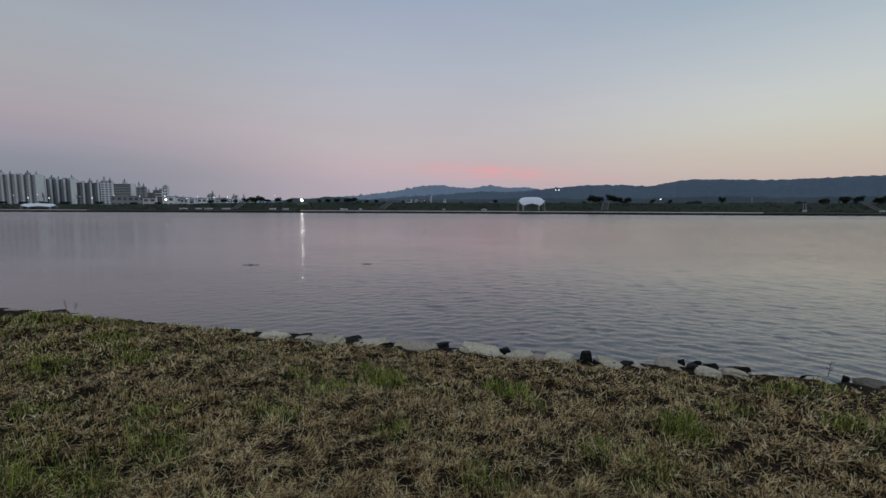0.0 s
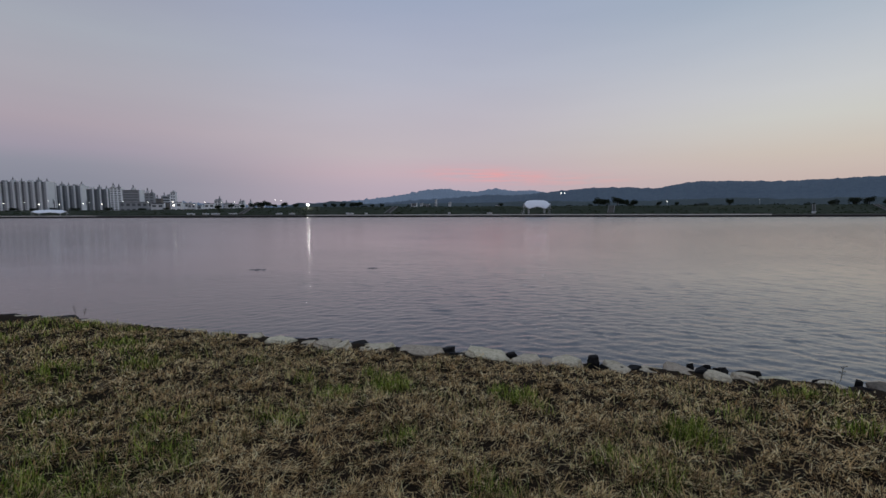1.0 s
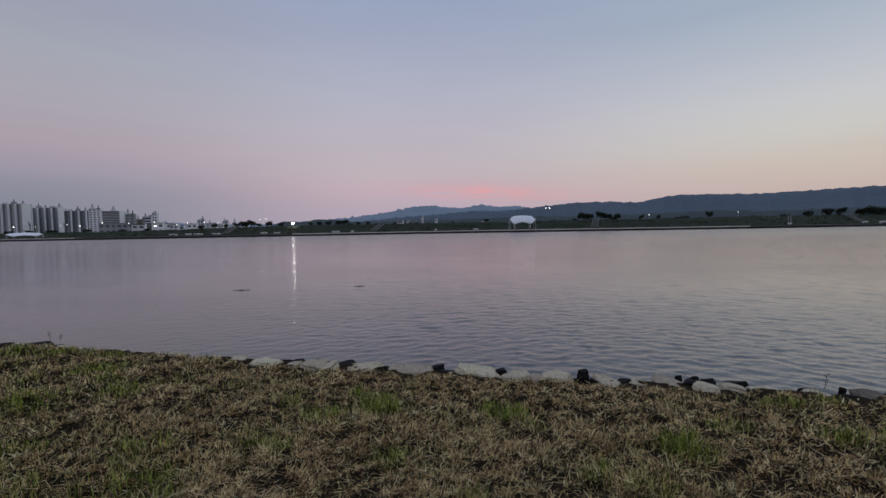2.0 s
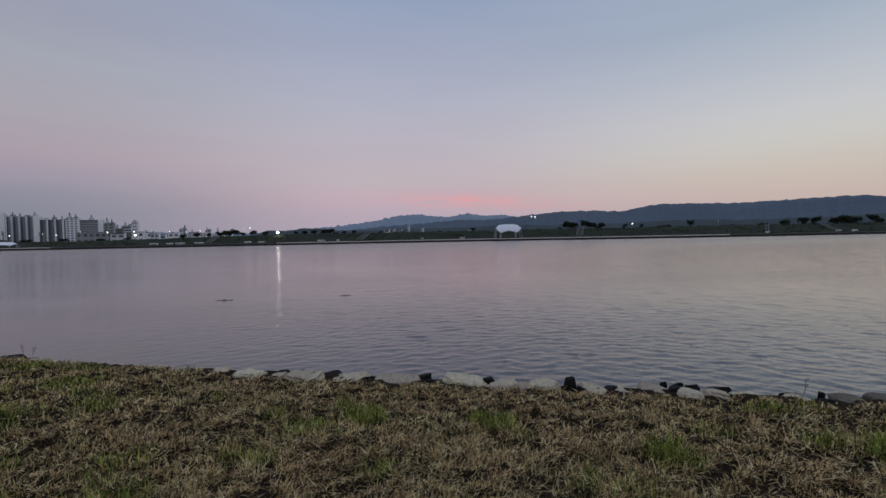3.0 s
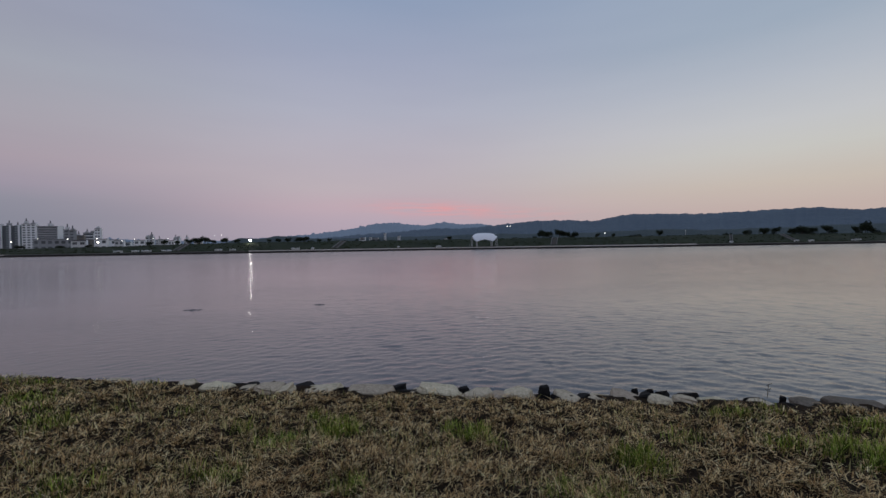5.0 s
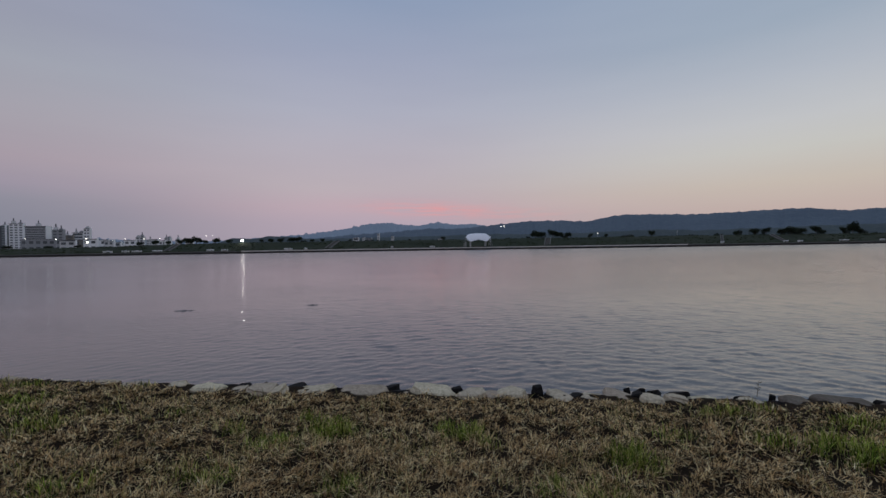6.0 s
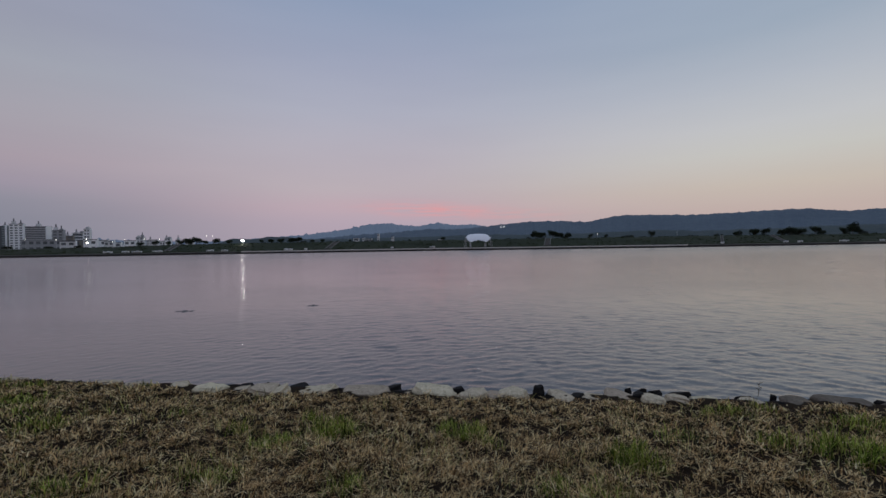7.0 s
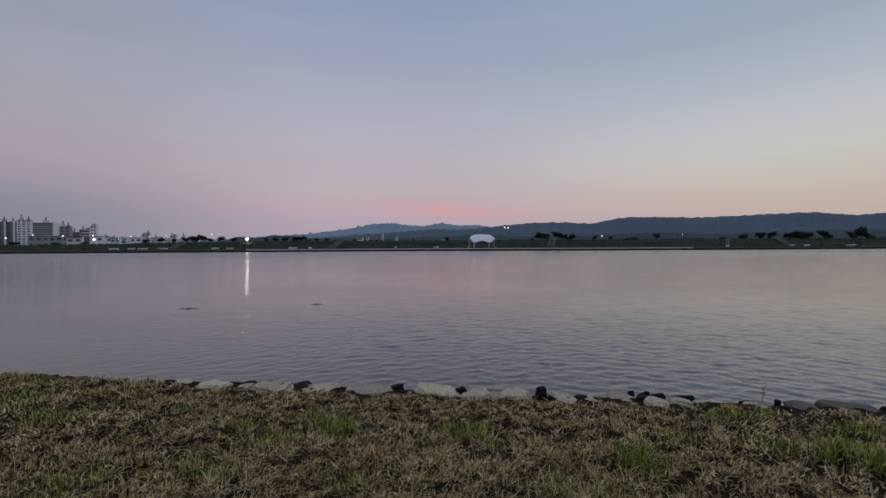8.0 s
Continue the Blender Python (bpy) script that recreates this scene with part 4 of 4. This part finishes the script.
# ---- lamps of the far bank ----
def street_lamp(az, dist, z, lamp_z, radius, mat, label="street lamp with a bright white head, lit", name="street_lamp"):
    x, y = bear(az, dist)
    lamp = anchor(name, pose(x, y, z), label, "street lamp", "lit lamps beyond the river")
    h = lamp_z - z
    bm = bmesh.new()
    rod(bm, (0, 0, -0.3), (0, 0, h), 0.11, 0.06, 8)
    part("pole", bm, M_STEEL, lamp)
    bm = bmesh.new()
    bmesh.ops.create_uvsphere(bm, u_segments=12, v_segments=8, radius=radius, matrix=pose(0, -radius * 1.2, h + radius * 0.2) @ Matrix.Diagonal((1, 1, 0.6, 1)))
    head = part("lamp_head", bm, mat, lamp, "glowing white lamp head")
    bm = bmesh.new()
    box(bm, -radius * 0.5, radius * 0.5, -radius * 1.5, 0.1, h + radius * 0.85, h + radius * 0.85 + 0.12)
    part("hood", bm, M_STEEL, head)


def el_z(el, dist):
    return 2.6 + dist * math.tan(radians(el))


street_lamp(-18.3, 226, 3.6, el_z(0.78, 226), 0.62, M_LAMP, "floodlight on a pole, lit very bright white", "floodlight")
street_lamp(-32.97, 300, 1.6, el_z(0.70, 300), 0.6, M_SMALLLAMP)
for az, el, dist, r in [(-35.4, 1.04, 360, 0.6), (-37.6, 1.1, 420, 0.5), (-39.4, 0.8, 330, 0.6), (-40.9, 0.85, 380, 0.5), (-40.4, 0.95, 380, 0.5), (-42.7, 0.75, 300, 0.4), (-43.5, 1.1, 380, 0.5), (-44.2, 0.75, 300, 0.45),
                        (-45.2, 0.95, 380, 0.55), (-33.1, 1.1, 380, 0.6), (-29.9, 1.05, 360, 0.45), (-28.2, 1.05, 330, 0.4), (-26.8, 1.1, 360, 0.4), (-22.2, 1.4, 420, 0.55), (-21.5, 1.4, 420, 0.5), (-31.0, 0.85, 340, 0.35), (-46.6, 0.8, 330, 0.5),
                        (27.0, 1.0, 420, 0.65), (35.9, 1.1, 420, 0.3), (-24.1, 0.75, 300, 0.3)]:
    street_lamp(az, dist, 1.5, el_z(el, dist), r * 0.48, M_SMALLLAMP)
for az in (14.75, 15.18):
    street_lamp(az, 1900, el_z(1.9, 1900), el_z(2.2, 1900), 1.7, M_SMALLLAMP, "bright floodlight high on the wooded hill, lit", "floodlight")


# ---- buildings beyond the far bank ----
def building(az, dist, face, end, tall, turn, style, wall=None, wall_end=None, floors=14, label="", roof_boxes=4, z0=1.4, name="apartment_building", mirror=False):
    """A slab: its long face to the left of the corner nearest to the river and its end wall to the right of it (mirror: the other way)."""
    x, y = bear(az, dist)
    b = anchor(name, pose(x, y, z0, 0, 0, -az - turn if not mirror else -az + turn), label, "building", "buildings beyond the river")
    sx = 1 if mirror else -1
    lo, hi = sorted((0, sx * face))
    part("wall", box_mesh(lo, hi, 0, end, 0, tall), wall or M_WALL, b)
    e0, e1 = sorted((-sx * 0.0, -sx * 0.35))
    part("end_wall", box_mesh(e0, e1, -0.15, end, 0, tall + 0.9), wall_end or M_WHITEWALL, b, "blank white end wall")
    part("roof", box_mesh(lo - 0.2, hi + 0.2, -0.2, end + 0.2, tall, tall + 0.5), M_ROOF, b)
    fh = tall / floors
    if style == "bays":
        bays = max(2, round(face / 7.5))
        step = face / bays
        column = rib = stack = None
        for k in range(bays):
            at = pose(lo + (k + 0.5) * step, 0, 0)
            if column is None:
                bm = bmesh.new()
                for fl in range(floors):
                    box(bm, -step * 0.44, -step * 0.10, -0.12, 0.1, fl * fh + fh * 0.12, fl * fh + fh * 0.95)
                column = tagged(part("window_column", bm, M_WINDOW, b), kind="stuff")
                # a stack of projecting balconies, with a splayed side
                bm = bmesh.new()
                for fl in range(floors):
                    z1, z2 = fl * fh, fl * fh + fh * 0.46
                    ring = [(-step * 0.06, 0.05), (step * 0.02, -1.3), (step * 0.30, -1.3), (step * 0.36, 0.05)]
                    low = [bm.verts.new((px, py, z1)) for px, py in ring]
                    high = [bm.verts.new((px, py, z2)) for px, py in ring]
                    for i in range(3):
                        bm.faces.new((low[i], low[i + 1], high[i + 1], high[i]))
                    bm.faces.new(high), bm.faces.new(low[::-1])
                stack = tagged(part("balcony_stack", bm, M_GREYWALL, b), kind="stuff")
                rib = part("pilaster", box_mesh(step * 0.37, step * 0.53, -1.5, 0.05, 0, tall + 0.9), M_WHITEWALL, b)
                column.matrix_basis = stack.matrix_basis = rib.matrix_basis = at
            else:
                tagged(share("window_column", column, b, at), kind="stuff"), tagged(share("balcony_stack", stack, b, at), kind="stuff"), share("pilaster", rib, b, at)
    elif style == "bands":
        band = None
        for fl in range(floors):
            at = pose(0, 0, fl * fh)
            if band is None:
                band = part("window_band", box_mesh(lo + 0.6, hi - 0.6, -0.12, 0.1, fh * 0.18, fh * 0.86), M_WINDOW, b)
                band.matrix_basis = at
            else:
                share("window_band", band, b, at)
    elif style == "windows":
        cols = max(2, int(face / 3.6))
        pane = None
        for fl in range(floors):
            for k in range(cols):
                at = pose(lo + (k + 0.5) * face / cols, 0, (fl + 0.55) * fh)
                if pane is None:
                    pane = part("window", box_mesh(-face / cols * 0.30, face / cols * 0.30, -0.08, 0.1, -fh * 0.24, fh * 0.24), M_WINDOW, b)
                    pane.matrix_basis = at
                else:
                    share("window", pane, b, at)
    if style in ("bays", "bands") and end > 6:
        q0, q1 = sorted((-sx * 0.34, -sx * 0.44))
        bm = bmesh.new()
        for fl in range(floors):
            box(bm, q0, q1, end * 0.80, end * 0.90, fl * fh + fh * 0.35, fl * fh + fh * 0.85)
        tagged(part("stair_window", bm, M_WINDOW, b), kind="stuff")
        # plain dark marks painted on the blank end
        bm = bmesh.new()
        for u, z1, z2 in ((0.42, 0.30, 0.46), (0.55, 0.20, 0.40), (0.50, 0.08, 0.24)):
            box(bm, q0, q1, end * u, end * (u + 0.10), tall * z1, tall * z2)
        part("painted_mark", bm, M_ROOF, b, "faded dark painted mark")
    for k in range(roof_boxes):
        cx = lo + (k + 0.5) * face / roof_boxes
        h = 1.8 + 0.8 * ((k * 7 + int(face)) % 3)
        bm = box_mesh(cx - 1.3, cx + 1.3, end * 0.3, end * 0.75, tall + 0.45, tall + h)
        house = part("lift_house", bm, M_GREYWALL if k % 2 else M_WALL, b)
        if (k + int(face)) % 3 != 1:
            bm = bmesh.new()
            rod(bm, (cx, end * 0.5, tall + h - 0.2), (cx, end * 0.5, tall + h + 3.0), 0.6, 0.45, 6)
            part("mast", bm, M_ROOF, house)
    return b


building(-43.5, 690, 66, 12, 36.3, 38, "bays", M_WALL, floors=14, label="long pale apartment slab with ribbed facade and white end wall", roof_boxes=7)
building(-40.95, 720, 40, 12, 34.0, 36, "bays", M_GREYWALL, floors=13, label="grey ribbed apartment slab with a white end wall", roof_boxes=5)
building(-38.85, 660, 22, 12, 28.0, 22, "bays", M_GREENGLASS, M_GREENGLASS, floors=11, label="dark green-grey apartment block beside a white tower", roof_boxes=3)
building(-37.75, 640, 11, 10, 29.5, 12, "windows", M_WHITEWALL, M_WHITEWALL, floors=11, label="narrow white apartment tower with dark window slots", roof_boxes=2)
building(-36.15, 600, 17.5, 12, 25.5, 24, "bands", M_WALL, M_WHITEWALL, floors=14, label="white block with dark horizontal window bands", roof_boxes=1)
building(-35.0, 460, 24, 10, 9.4, 6, "windows", M_GREYWALL, M_GREYWALL, floors=2, label="low grey warehouse in front of the apartment blocks", roof_boxes=0, name="warehouse")
building(-34.9, 560, 8, 9, 20.5, 10, "windows", M_GREYWALL, M_GREYWALL, floors=7, label="small grey office block with roof tanks", roof_boxes=2, name="office_building")
building(-34.2, 580, 9, 9, 15.5, 10, "windows", M_BROWNWALL, M_BROWNWALL, floors=5, label="brown mid-rise block among white buildings", roof_boxes=1, name="office_building")
building(-33.35, 600, 9.5, 10, 19.0, 14, "bands", M_WHITEWALL, M_WHITEWALL, floors=6, label="white mid-rise block with a dark roof edge", roof_boxes=2, name="office_building")
building(-32.85, 560, 4.6, 6, 22.0, 14, "windows", M_WHITEWALL, M_WHITEWALL, floors=7, label="slim white tower block above low roofs", roof_boxes=1)
building(-33.1, 440, 15, 9, 8.3, 4, "windows", M_BROWNWALL, M_BROWNWALL, floors=2, label="low brown building near the levee", roof_boxes=0, name="low_building")
building(-31.4, 450, 10, 9, 8.6, 8, "windows", M_WHITEWALL, M_WALL, floors=2, label="low white flat-roofed building near the levee", roof_boxes=0, name="low_building")
building(-30.3, 460, 7, 8, 6.6, 8, "bands", M_WHITEWALL, M_WHITEWALL, floors=2, label="low white building with a window band", roof_boxes=0, name="low_building")
building(-29.4, 480, 6, 8, 6.2, 8, "windows", M_WHITEWALL, M_WALL, floors=2, label="small white house behind the levee", roof_boxes=0, name="house")
for az, dist, face, tall, wall in ((-34.0, 430, 9, 7.6, M_WALL), (-32.3, 425, 8, 8.8, M_WHITEWALL), (-30.9, 430, 6, 7.4, M_WALL), (-29.0, 440, 8, 8.0, M_WHITEWALL), (-27.0, 445, 5, 8.6, M_WALL), (-26.3, 440, 4, 7.4, M_WHITEWALL), (-23.6, 450, 6, 7.8, M_WALL)):
    building(az, dist, face, 7, tall, 8, "windows", wall, M_WHITEWALL, floors=2, label="small pale flat-roofed house behind the levee", roof_boxes=0, name="house")
building(-28.3, 620, 7.5, 9, 14.6, 12, "windows", M_WALL, M_WALL, floors=5, label="pale mid-rise block behind the levee trees", roof_boxes=2)
building(-27.5, 640, 6, 9, 11.5, 12, "windows", M_WALL, M_WHITEWALL, floors=4, label="small pale block behind the levee trees", roof_boxes=1)
building(-25.8, 650, 6.5, 9, 13.8, 12, "windows", M_WALL, M_WHITEWALL, floors=5, label="pale block rising behind the levee trees", roof_boxes=2)
building(-24.9, 640, 5, 9, 11.6, 12, "windows", M_WALL, M_WALL, floors=4, label="small pale block rising behind the levee", roof_boxes=1)
building(-4.3, 620, 7.5, 8, 11.5, 6, "bands", M_WHITEWALL, M_WHITEWALL, floors=3, label="small white building on the plain below the hills", roof_boxes=0, name="low_building")
building(-3.5, 640, 3.4, 6, 12.0, 6, "windows", M_WALL, M_WALL, floors=3, label="small pale house on the plain below the hills", roof_boxes=0, name="house")
building(-2.6, 600, 7.5, 8, 10.2, 6, "windows", M_GREYWALL, M_WALL, floors=2, label="low grey shed on the plain below the hills", roof_boxes=0, name="shed")
building(-1.6, 640, 2.6, 4, 17.5, 6, "windows", M_WALL, M_WHITEWALL, floors=4, label="slim pale silo-like tower on the plain", roof_boxes=0, name="tower")
building(0.3, 640, 3.4, 5, 13.5, 6, "windows", M_WALL, M_WALL, floors=3, label="small pale tower house on the plain", roof_boxes=0, name="house")
building(7.0, 700, 9, 8, 9.5, 6, "windows", M_WALL, M_WALL, floors=2, label="low pale farm building on the plain", roof_boxes=0, name="low_building")


# ---- small white boats drawn up on the far bank ----
def boat(az, back, length, turn):
    d = on_levee(az, back)
    x, y = bear(az, d)
    b = anchor("rowing_boat", pose(x, y, 1.0, 0, 0, turn), "small white boat drawn up on the far bank", "boat", "boats on the far bank")
    bm = bmesh.new()
    rings = []
    for k in range(9):
        u = k / 8 * 2 - 1
        half = 0.75 * (1 - abs(u) ** 2.6) + 0.05
        sheer = 0.62 + 0.22 * u * u
        rings.append([bm.verts.new((u * length / 2, yy, zz)) for yy, zz in ((-half, sheer), (-half * 0.75, 0.25), (0, 0.02), (half * 0.75, 0.25), (half, sheer), (half * 0.85, sheer - 0.05), (0, 0.3), (-half * 0.85, sheer - 0.05))])
    for a, c in zip(rings, rings[1:]):
        for k in range(8):
            bm.faces.new((a[k], c[k], c[(k + 1) % 8], a[(k + 1) % 8]))
    bm.faces.new(rings[0]), bm.faces.new(rings[-1][::-1])
    bmesh.ops.recalc_face_normals(bm, faces=bm.faces[:])
    hull = part("hull", bm, M_BOAT, b)
    for f in (-0.2, 0.2):
        part("thwart", box_mesh(f * length - 0.14, f * length + 0.14, -0.6, 0.6, 0.42, 0.47), M_BOAT, hull)
    bm = box_mesh(-length * 0.08, length * 0.16, -0.4, 0.4, 0.45, 0.85, 0.06)
    part("cabin", bm, M_BOAT, hull)


for k, (az, length) in enumerate([(-31.4, 4.5), (-29.9, 3.6), (-28.9, 5.2), (-27.3, 2.2), (-26.8, 2.6), (-22.0, 2.0), (-21.6, 1.6), (-20.3, 3.2), (-13.4, 2.0), (-12.9, 2.6), (-11.0, 1.8), (0.1, 1.6), (5.5, 3.0), (40.35, 1.8), (45.95, 2.4), (47.1, 4.0), (50.4, 4.8), (53.0, 4.0)]):
    boat(az, 8 + (k * 3) % 5, length * 0.8, 20 * math.sin(k * 3.0))


# ---- low swirls on the river ----
def swirl(x, y, length, deep, label):
    bm = bmesh.new()
    nx, ny = 40, 16
    grid = {}
    for i in range(nx + 1):
        for j in range(ny + 1):
            u, v = i / nx * 2 - 1, j / ny * 2 - 1
            fade = max(0.0, 1 - u * u) * max(0.0, 1 - v * v)
            zz = -0.014 + fade * (0.018 + 0.042 * math.sin(v * 9 + u * 3) * math.cos(u * 5))
            grid[i, j] = bm.verts.new((x + u * length / 2, y + v * deep / 2, zz))
    for i in range(nx):
        for j in range(ny):
            f = bm.faces.new((grid[i, j], grid[i + 1, j], grid[i + 1, j + 1], grid[i, j + 1]))
            f.smooth = True
    tagged(part("water_swirl", bm, M_WATER), label, "water", kind="structure")


swirl(-3.47, 19.2, 0.6, 0.4, "small swirl rising on the calm river")
swirl(-8.55, 18.7, 1.0, 0.42, "wider swirl rising on the calm river")
